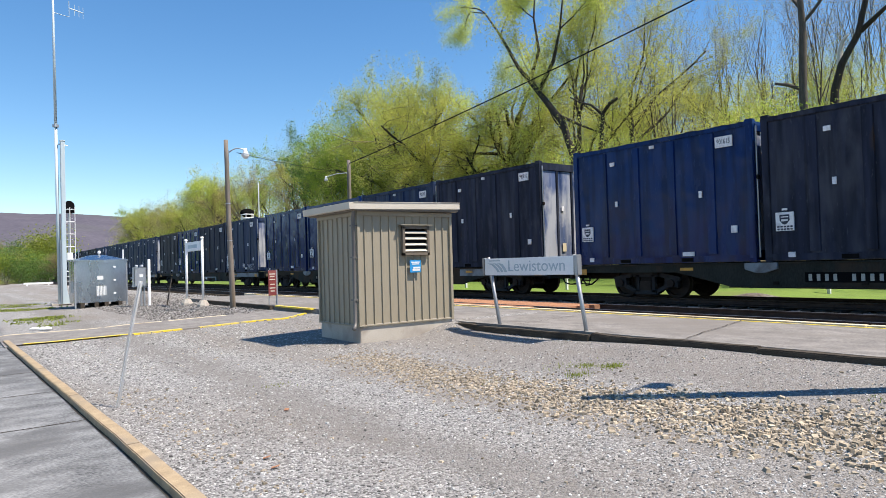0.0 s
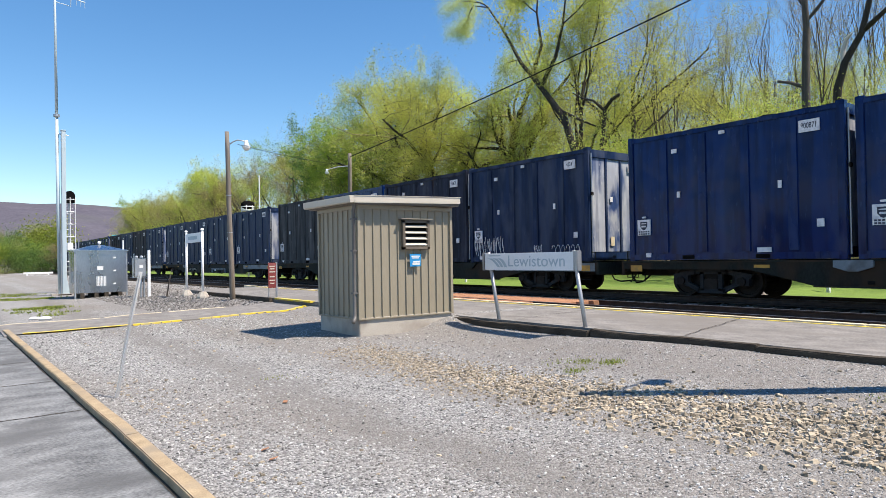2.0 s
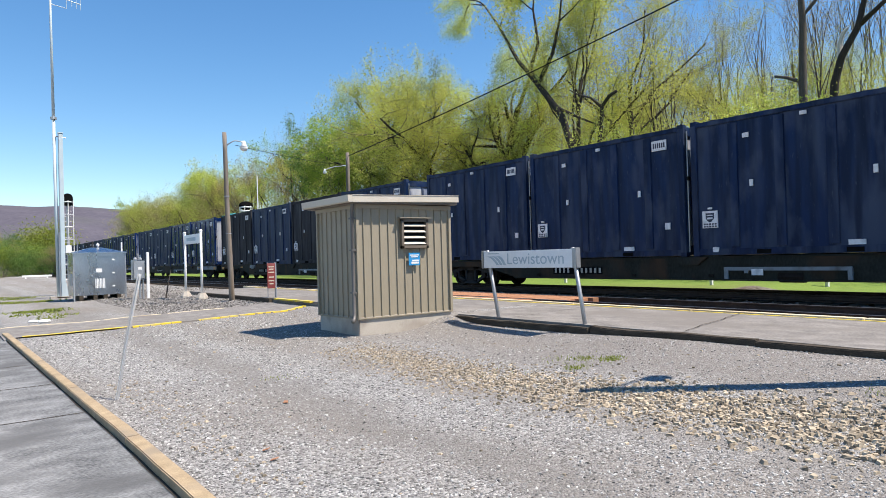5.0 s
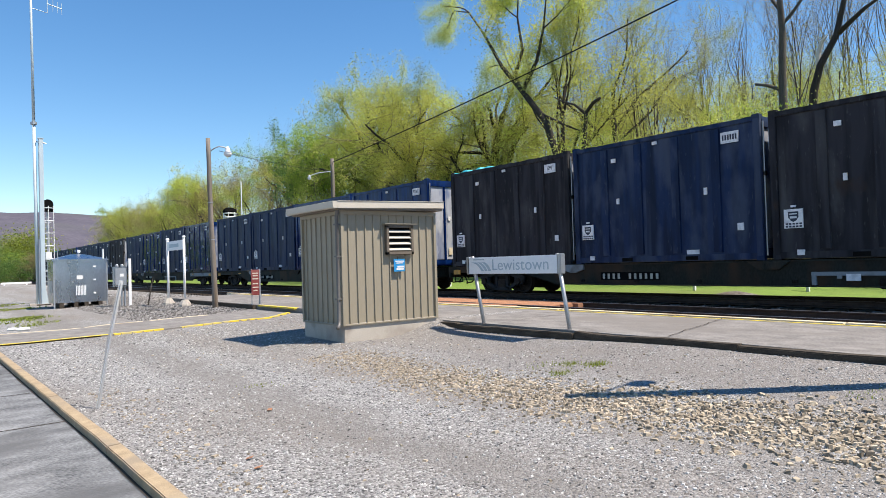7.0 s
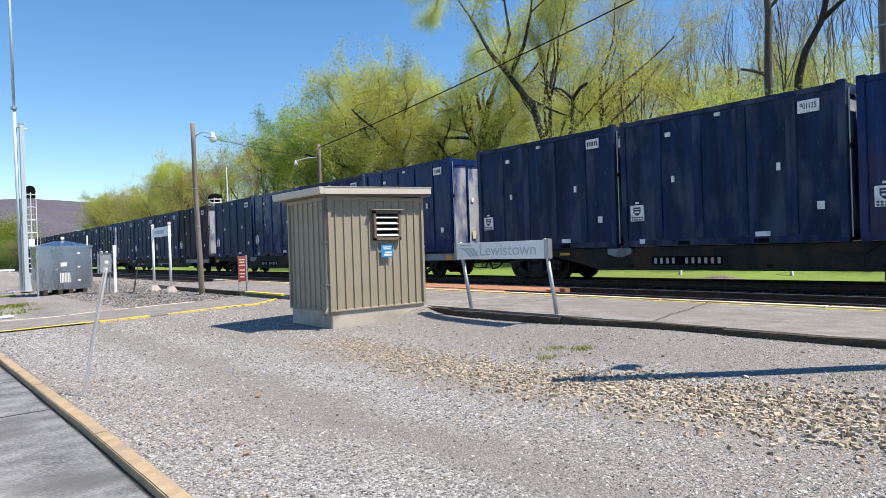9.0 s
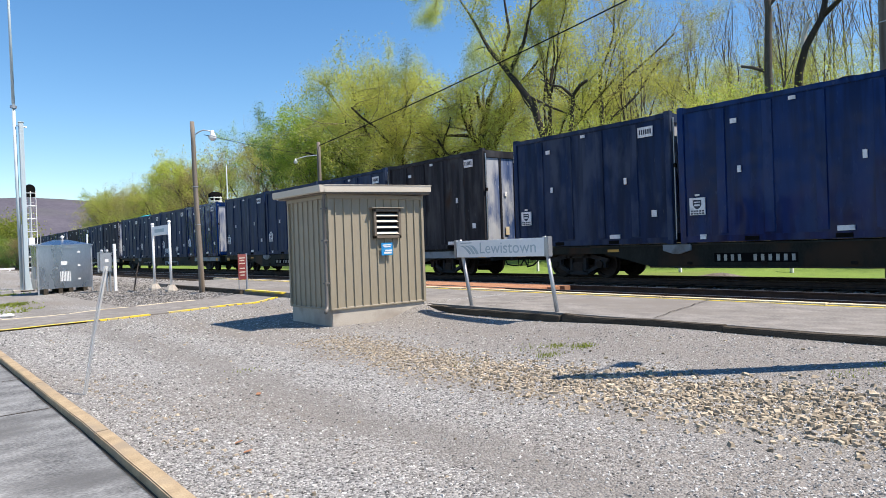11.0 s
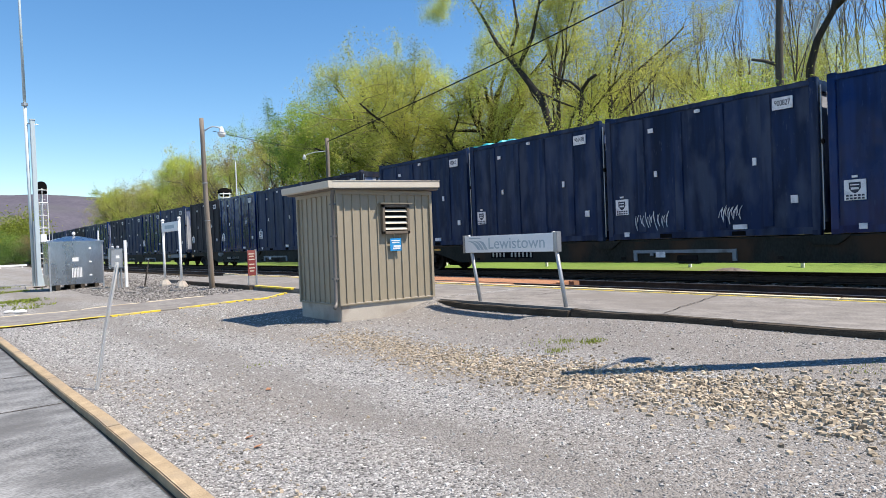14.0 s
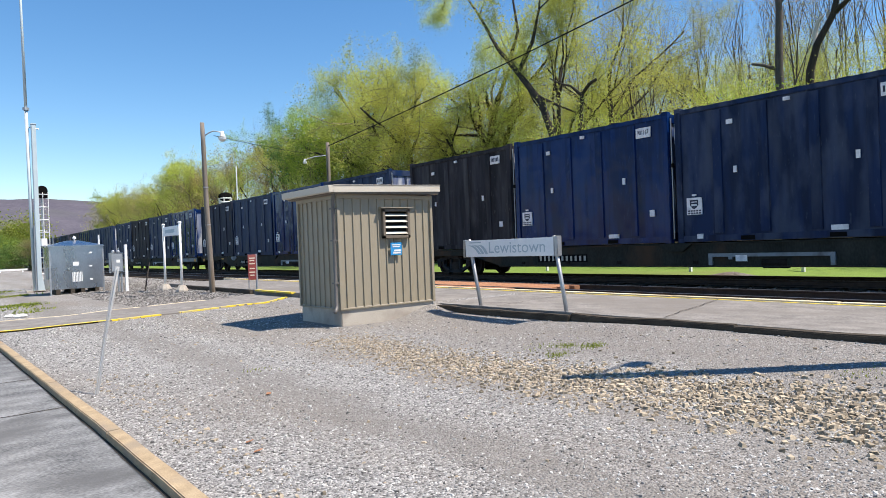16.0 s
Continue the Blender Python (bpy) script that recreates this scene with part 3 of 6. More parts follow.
def make_path():
    f = lambda x: 17.25 + 0.0 * x + 0.055 * max(0, x - 3.5) ** 1.25
    g = lambda x: 20.3 + 0.03 * x
    xs = [1.0 + 0.25 * i for i in range(30)]
    xs = [x for x in xs if x <= 8.3]
    solid("footpath", strip([(x, f(x)) for x in xs], [(x, g(x)) for x in xs], 0.03, 0.08), M_PATH, pose(0, 0, 0), "worn grey asphalt path from the lot to the platform", "path", kind="structure")
    for a, e in ((1.15, 3.55), (3.6, 4.75), (5.2, 6.25), (6.3, 8.3)):
        xs2 = [a + (e - a) * i / 10 for i in range(11)]
        solid("path_line", strip([(x, f(x) + 0.0) for x in xs2], [(x, f(x) + 0.16) for x in xs2], 0.036, 0.0), M_YELLOW, pose(0, 0, 0), "worn yellow edge line of the footpath", "line", "yellow path lines", "structure")
    for a, e in ((1.0, 3.4), (3.5, 5.0), (5.2, 6.9)):
        xs2 = [a + (e - a) * i / 10 for i in range(11)]
        solid("path_line", strip([(x, g(x) - 0.14) for x in xs2], [(x, g(x)) for x in xs2], 0.036, 0.0), M_CREAM, pose(0, 0, 0), "faded cream edge line of the footpath", "line", "pale path lines", "structure")


def make_platform():
    ob = thing("platform", pose(0, 0, 0), "low asphalt station platform with dark timber rear edge", "platform", kind="structure")
    b = Build()
    ys = axis_steps([(-40, -2, 4), (-2, 30, 0.5)])
    for y in ys:
        w = 0.03 * noise.noise((y * 0.4, 3, 0))
        z = PLAT_Z + 0.012 * noise.noise((y * 0.5, 1, 0))
        b.v += [(PLAT_X0 + w, y, 0.05), (PLAT_X0 + w, y, z), (PLAT_X1, y, PLAT_Z), (PLAT_X1, y, 0.05)]
    n = len(ys)
    for i in range(n - 1):
        o = 4 * i
        b.f += [(o, o + 1, o + 5, o + 4), (o + 1, o + 2, o + 6, o + 5), (o + 2, o + 3, o + 7, o + 6)]
    b.f += [(0, 1, 2, 3), tuple(4 * (n - 1) + i for i in (3, 2, 1, 0))]
    part("paving", b, M_PATH, ob)
    y = -20.0
    k = 0
    while y < 10.95:
        ln = (2.44, 3.0, 2.7)[k % 3]
        y1 = min(y + ln, 10.95)
        j = 0.03 * math.sin(k * 2.3)
        lean = 0.025 * math.sin(k * 1.7)
        if abs(y1 - 7.2) < 1.5:
            y1 = 7.2
        # old sleeper, worn uneven along its length
        bb = Build()
        steps = 7
        for i in range(steps + 1):
            yy = y + 0.01 + (y1 - y - 0.01) * i / steps
            wob = 0.022 * noise.noise((yy * 1.7, k, 0.5))
            top = PLAT_Z - 0.012 + lean + 0.03 * noise.noise((yy * 1.3, k, 4.5))
            bb.v += [(PLAT_X0 - 0.16 + j + wob, yy, 0.12), (PLAT_X0 - 0.15 + j + wob, yy, top), (PLAT_X0 - 0.03 + j + lean, yy, top + 0.006), (PLAT_X0 - 0.02 + j + lean, yy, 0.12)]
        for i in range(steps):
            bb.f += [(4 * i + a, 4 * i + b, 4 * i + b + 4, 4 * i + a + 4) for a, b in ((0, 1), (1, 2), (2, 3), (3, 0))]
        bb.f += [(0, 1, 2, 3), tuple(4 * steps + i for i in (3, 2, 1, 0))]
        part("edge_timber", bb, M_TIMBER, ob, bevel=0.012)
        y, k = y1, k + 1
    for y0, y1 in ((20.5, 24.0), (24.05, 28.0)):
        part("edge_timber", Build().box(PLAT_X0 - 0.16, PLAT_X0 - 0.03, y0, y1, 0.12, PLAT_Z), M_TIMBER, ob, bevel=0.012)
    y = -20.0
    while y < 30:
        part("edge_board", Build().box(PLAT_X1 + 0.01, PLAT_X1 + 0.19, y, y + 3.03, 0.2, PLAT_Z + 0.025), M_CREAM, ob, "cream edge board", bevel=0.012)
        y += 3.05
    part("edge_line", Build().box(PLAT_X1 - 0.12, PLAT_X1 - 0.05, -20, 30, PLAT_Z - 0.01, PLAT_Z + 0.005), M_YELLOW, ob, "yellow safety line")
    part("corner_line", Build().box(PLAT_X0 - 0.1, PLAT_X0 + 0.06, 17.6, 20.2, PLAT_Z - 0.03, PLAT_Z + 0.015), M_YELLOW, ob, "yellow painted step")
    # seams
    for y0, dx in ((5.6, 0.8), (1.5, 0.5), (9.2, 0.6), (14.4, 0.5)):
        bb = Build()
        pts = [(PLAT_X0 + 0.1 + 3.0 * i / 14, y0 + dx * i / 14 + 0.05 * noise.noise((i * 0.6, y0, 2))) for i in range(15)]
        for x, y in pts:
            bb.v += [(x, y - 0.008, PLAT_Z + 0.016), (x, y + 0.01, PLAT_Z + 0.016)]
        bb.f += [(2 * i, 2 * i + 1, 2 * i + 3, 2 * i + 2) for i in range(14)]
        part("crack", bb, M_TIMBER, ob)


def rail_bed():
    for ti, cx in enumerate(TRACKS):
        tr = thing("railway_track", pose(0, 0, 0), "rusty steel rails on dark wooden ties in ballast", "track", "railway tracks", "structure")
        ss = axis_steps([(-60, 120, 6), (120, 330, 5)])
        for side in (-1, 1):
            x = cx + side * 0.755
            for nm, prof, mat in (("rail", [(-0.07, -0.165), (-0.07, -0.145), (-0.012, -0.12), (-0.012, -0.045), (-0.037, -0.03), (-0.037, -0.004), (0.037, -0.004), (0.037, -0.03), (0.012, -0.045), (0.012, -0.12), (0.07, -0.145), (0.07, -0.165)], M_RAIL),
                                  ("rail_head", [(-0.033, -0.004), (-0.025, 0.0), (0.025, 0.0), (0.033, -0.004)], M_RAILTOP)):
                b = Build()
                c = len(prof)
                for s in ss:
                    px, py, a = bend(s, x)
                    for u, w in prof:
                        b.v.append((px + u * math.cos(a), py + u * math.sin(a), RAIL_Z + w))
                for i in range(len(ss) - 1):
                    for j in range(c if nm == "rail" else c - 1):
                        q = (j + 1) % c
                        b.f.append((i * c + j, i * c + q, (i + 1) * c + q, (i + 1) * c + j))
                part(nm, b, mat, tr)
        tie = Build().box(cx - 1.28, cx + 1.28, -0.11, 0.11, 0.10, RAIL_Z - 0.165)
        me = mesh_of("tie", tie, M_TIE, 0.008)
        for i in range(140):
            part("tie", me, M_TIE, tr, at=pose(random.uniform(-0.04, 0.04), -6 + 0.53 * i, 0, 0, 0, random.uniform(-1, 1)))
    # plank crossing between platform and near track
    cr = thing("plank_crossing", pose(0, 0, 0), "orange-brown worn timber crossing planks over the near track", "crossing", kind="structure")
    for i in range(5):
        x0 = 12.68 + i * 0.25
        part("plank", Build().box(x0, x0 + 0.235, 11.6 + 0.15 * (i % 2), 24.0, 0.24, RAIL_Z - 0.005), M_CROSSING, cr, bevel=0.01)
    for i in range(2):
        part("plank", Build().box(11.93 + i * 0.27, 12.18 + i * 0.27, 12.6, 24.0, 0.24, RAIL_Z - 0.005), M_CROSSING, cr, bevel=0.01)


make_kerb()
make_path()
make_platform()
rail_bed()


# ---- train ----
LEN, GAP, WID, HGT, DECK = 6.03, 0.22, 2.60, 3.65, 1.41
PITCH, SPEED, END = 26.35, 14.29, 0.785
# seconds, metres run past the place beside the camera
TRAVEL = (
    (0, -16.25), (0.5, -9.39), (1, -1.92), (1.5, 4.88), (2, 12.23), (2.5, 19.42), (3, 26.39),
    (3.5, 33.67), (4, 40.44), (6.5, 76.54), (7, 83.59), (7.5, 90.76), (8, 97.90), (8.5, 105.33),
    (9, 112.22), (11.5, 147.98), (12, 155.51), (12.5, 162.39), (13, 169.75), (13.5, 176.96), (14, 184.17),
    (14.5, 191.31), (15, 198.41), (15.5, 205.80), (16, 212.85),
)
SIDE = -WID / 2


def container(kind, number=None, lite=False):
    mat = PAINTS[kind]
    words = {"b": "bright blue painted", "n": "navy blue painted, scuffed", "d": "dull dark navy, rust-stained", "c": "charcoal black, dirty", "g": "worn grey, streaked"}[kind]
    ob = thing("waste_container", pose(0, 0, 0), words + " steel waste container riding a flat wagon", "container", "containers on the train")
    # shell: floor and walls with thickness, open at the top
    hx, hy = WID / 2 - 0.045, LEN / 2 - 0.06
    b = Build().box(-hx, hx, -hy, hy, 0.10, 0.2).box(-hx, -hx + 0.04, -hy, hy, 0.2, HGT - 0.08).box(hx - 0.04, hx, -hy, hy, 0.2, HGT - 0.08)
    b.box(-hx, hx, hy - 0.04, hy, 0.2, HGT - 0.08).box(-hx, hx, -hy, -hy + 0.04, 0.2, HGT - 0.08)
    part("body", b, mat, ob)
    part("tarpaulin", Build().box(-hx + 0.05, hx - 0.05, -hy + 0.05, hy - 0.05, HGT - 0.16, HGT - 0.12), M_CABLE, ob, "black mesh load cover")
    for sx in (-1, 1):
        ruck = [(sx * (hx - 0.05 + 0.03 * math.sin(i * 2.7)), -hy + 0.1 + (2 * hy - 0.2) * i / 26, HGT - 0.02 + 0.035 * noise.noise((i * 0.45, sx, len(words)))) for i in range(27)]
        part("cover_edge", Build().tube(ruck, [0.028 + 0.012 * math.sin(i * 1.9) for i in range(27)], 5), M_CABLE, ob, "rucked black cover edge")
    me_post = mesh_of("corner_post", Build().box(-0.075, 0.075, -0.09, 0.09, 0.0, HGT), mat, 0.012)
    for sx in (-1, 1):
        for sy in (-1, 1):
            part("corner_post", me_post, mat, ob, at=pose(sx * (WID / 2 - 0.075), sy * (LEN / 2 - 0.09), 0))
    me_cast = mesh_of("corner_casting", Build().box(-0.09, 0.09, -0.1, 0.1, 0, 0.13), mat, 0.015)
    for sx in (-1, 1):
        for sy in (-1, 1):
            for z in () if lite else (-0.004, HGT - 0.09):
                part("corner_casting", me_cast, mat, ob, at=pose(sx * (WID / 2 - 0.088), sy * (LEN / 2 - 0.098), z))
    me_top = mesh_of("top_rail", Build().box(-0.05, 0.05, -LEN / 2 + 0.15, LEN / 2 - 0.15, HGT - 0.14, HGT - 0.015), mat, 0.012)
    me_bot = mesh_of("bottom_rail", Build().box(-0.05, 0.05, -LEN / 2 + 0.15, LEN / 2 - 0.15, 0.02, 0.19), mat, 0.012)
    # shallow pressed side panels, wide flats between narrow troughs
    rib = Build().prism([(-0.13, 0.0), (-0.115, 0.044), (0.115, 0.044), (0.13, 0.0), (0.13, -0.01), (-0.13, -0.01)], "z", 0.24, HGT - 0.18)
    rib.v = [(-y, x, z) for x, y, z in rib.v]
    me_rib = mesh_of("side_rib", rib, mat)
    for sx in (-1, 1):
        part("top_rail", me_top, mat, ob, at=pose(sx * (WID / 2 - 0.052), 0, 0))
        part("bottom_rail", me_bot, mat, ob, at=pose(sx * (WID / 2 - 0.052), 0, 0))
        for i in range(4):
            part("side_rib", me_rib, mat, ob, at=pose(sx * (WID / 2 - 0.046), -LEN / 2 + LEN * (i + 1) / 5, 0, 0, 0, 0 if sx < 0 else 180))
        for y in (-1.05, 1.05):
            # no hole is cut: a black plate paints the pocket's inner shade
            part("fork_pocket", Build().box(sx * WID / 2 - 0.012, sx * WID / 2 + 0.004, y - 0.18, y + 0.18, 0.045, 0.15), M_BLACK, ob)
    # end doors at the leading end, plain frame at the trailing end
    for sy, nm in ((-1, "end_door"), (1, "end_panel")):
        y = sy * (LEN / 2 - 0.045)
        for i in range(3):
            x0 = -WID / 2 + 0.19 + i * 0.75
            part(nm, Build().box(x0, x0 + 0.70, min(y, y - sy * 0.03), max(y, y - sy * 0.03), 0.30, HGT - 0.28), M_DOORSTEEL if sy < 0 else mat, ob, "pale scoured door panel" if sy < 0 else "", bevel=0.01)
        for i in range(4):
            x0 = -WID / 2 + 0.15 + i * 0.75 - (0 if i < 3 else 0.0)
            part("end_rib", Build().box(x0 - 0.03, x0 + 0.07, y - 0.035, y + 0.035, 0.2, HGT - 0.1), mat, ob, bevel=0.01)
        part("end_header", Build().box(-WID / 2 + 0.15, WID / 2 - 0.15, y - 0.045, y + 0.04, HGT - 0.28, HGT - 0.02), mat, ob, bevel=0.01)
        part("end_sill", Build().box(-WID / 2 + 0.15, WID / 2 - 0.15, y - 0.045, y + 0.04, 0.05, 0.28), mat, ob, bevel=0.01)
    if lite:
        return ob
    for x in (-WID / 2 + 0.13, WID / 2 - 0.13):
        part("lock_bar", Build().tube([(x, -LEN / 2 - 0.03, 0.12), (x, -LEN / 2 - 0.03, HGT - 0.15)], 0.022, 6), M_GALV, ob)
        part("ratchet_binder", Build().box(x - 0.07, x + 0.05, -LEN / 2 - 0.09, -LEN / 2 - 0.03, HGT * 0.58, HGT * 0.58 + 0.12), M_BOGIE, ob, bevel=0.02)
    part("door_placard", Build().box(0.75, 0.95, -LEN / 2 + 0.0, -LEN / 2 + 0.02, HGT - 0.68, HGT - 0.42), M_DECAL, ob, "white placard")
    part("door_placard", Build().box(-0.2, -0.08, -LEN / 2 + 0.005, -LEN / 2 + 0.02, 1.95, 2.12), M_DECAL, ob, "white placard")
    part("door_placard", Build().box(-0.2, -0.02, -LEN / 2 + 0.005, -LEN / 2 + 0.02, 0.5, 0.8), M_CREAM, ob, "yellowed placard")
    part("tail_placard", Build().box(-WID / 2 + 0.02, -WID / 2 + 0.12, LEN / 2 + 0.0, LEN / 2 + 0.012, HGT - 0.9, HGT - 0.35), M_DECAL, ob, "white strip on the rear post")
    # decals on the side that faces the platform, y runs to the rear
    x = SIDE - 0.001
    def decal(y, z, w, h, mt=M_DECAL, nm="decal", label="", lift=0.0):
        return part(nm, Build().box(x - 0.004 - lift, x + 0.03, y - w / 2, y + w / 2, z - h / 2, z + h / 2), mt, ob, label)
    # y = -LEN/2 is the leading (front) edge
    decal(-LEN / 2 + LEN * 0.13, HGT * 0.88, 0.48, 0.29, nm="number_plate", label="white number plate")
    if number:
        tx = part("number", lettering(number, 0.19, M_INK, 0.001, 0.002), M_INK, ob, "dark numerals")
        tx.matrix_basis = pose(x - 0.0065, -LEN / 2 + LEN * 0.13, HGT * 0.88) @ Matrix(((0, 0, -1, 0), (-0.66, 0, 0, 0), (0, 1, 0, 0), (0, 0, 0, 1)))
    else:
        for j in range(6):
            decal(-LEN / 2 + LEN * 0.13 + 0.07 * (j - 2.5), HGT * 0.88, 0.045, 0.14, M_INK, "number_bar", lift=0.004)
    yb = LEN / 2 - 0.52
    zb = HGT * 0.27
    decal(yb, zb, 0.44, 0.46, nm="badge", label="white badge with dark shield")
    part("shield", Build().prism([(yb - 0.12, zb + 0.17), (yb - 0.12, zb + 0.03), (yb - 0.06, zb - 0.05), (yb, zb - 0.08), (yb + 0.06, zb - 0.05), (yb + 0.12, zb + 0.03), (yb + 0.12, zb + 0.17)], "x", x - 0.008, x), M_INK, ob)
    part("shield_band", Build().box(x - 0.010, x, yb - 0.08, yb + 0.08, zb + 0.005, zb + 0.055), M_DECAL, ob)
    part("badge_bar", Build().box(x - 0.010, x, yb - 0.09, yb + 0.09, zb + 0.10, zb + 0.125), M_DECAL, ob)
    for k in range(2):
        for j in range(5):
            part("badge_bar", Build().box(x - 0.008, x, yb - 0.19 + 0.08 * j, yb - 0.135 + 0.08 * j, zb - 0.145 - 0.065 * k, zb - 0.105 - 0.065 * k), M_INK, ob)
    decal(yb, zb + 0.30, 0.12, 0.05)
    for fy, fz, w, h in ((0.72, 0.51, 0.09, 0.17), (0.25, 0.515, 0.09, 0.19), (0.095, 0.24, 0.16, 0.19), (0.32, 0.055, 0.36, 0.12), (0.89, 0.03, 0.17, 0.13), (0.74, 0.85, 0.16, 0.12), (0.50, 0.935, 0.16, 0.09)):
        decal(-LEN / 2 + LEN * fy, HGT * fz + (0.06 if fz < 0.1 else 0), w, h)
    return ob


def bogie_meshes():
    out = {}
    for s in (-1, 1):
        b = Build()
        x = s * 0.98
        for ya, za, yb, zb, h in ((-1.15, 0.56, -0.45, 0.70, 0.13), (-0.5, 0.70, 0.5, 0.70, 0.14), (0.45, 0.70, 1.15, 0.56, 0.13), (-0.86, 0.42, -0.34, 0.18, 0.11), (-0.4, 0.17, 0.4, 0.17, 0.12),
                                  (0.34, 0.18, 0.86, 0.42, 0.11), (-0.27, 0.18, -0.27, 0.70, 0.10), (0.27, 0.18, 0.27, 0.70, 0.10)):
            b.beam((x, ya, za), (x, yb, zb), 0.13, h, (0, 0, 1) if ya != yb else (0, 1, 0))
        for y in (-0.89, 0.89):
            b.box(x - 0.075, x + 0.075, y - 0.2, y + 0.2, 0.33, 0.60)
        out[s] = mesh_of("side_frame", b, M_FRAME)
    out["spring"] = {s: mesh_of("spring_nest", Build().box(min(s * 0.92, s * 1.05), max(s * 0.92, s * 1.05), -0.21, 0.21, 0.22, 0.5), M_WHEEL, 0.02) for s in (-1, 1)}
    b = Build().box(-1.0, 1.0, -0.2, 0.2, 0.45, 0.75)
    out["bolster"] = mesh_of("bolster", b, M_BOGIE, 0.02)
    prof = [(0.0, 0.0)]
    b = Build()
    for s in (-1, 1):
        x = s * 0.735
        ring = [(x + s * 0.075, 0.10), (x + s * 0.075, 0.16), (x + s * 0.02, 0.18), (x + s * 0.02, 0.34), (x + s * 0.065, 0.36), (x + s * 0.065, 0.43), (x - s * 0.045, 0.44), (x - s * 0.07, 0.47), (x - s * 0.07, 0.34), (x - s * 0.02, 0.33), (x - s * 0.02, 0.12)]
        k, seg, c = len(b.v), 24, len(ring)
        for j in range(seg):
            a = 2 * math.pi * j / seg
            for u, r in ring:
                b.v.append((u, r * math.cos(a), r * math.sin(a)))
        for j in range(seg):
            q = (j + 1) % seg
            for i in range(c - 1):
                b.f.append((k + j * c + i, k + j * c + i + 1, k + q * c + i + 1, k + q * c + i))
        b.f.append(tuple(k + j * c for j in range(seg)))
    b.tube([(-1.05, 0, 0), (1.05, 0, 0)], 0.08, 10)
    b.tube([(-1.12, 0, 0), (-1.05, 0, 0)], 0.12, 8).tube([(1.05, 0, 0), (1.12, 0, 0)], 0.12, 8)
    out["wheelset"] = mesh_of("wheelset", b, M_WHEEL)
    return out


HALF = (PITCH - 1.0) / 2     # half length over end sills
BOGIE_Y = HALF - 2.75


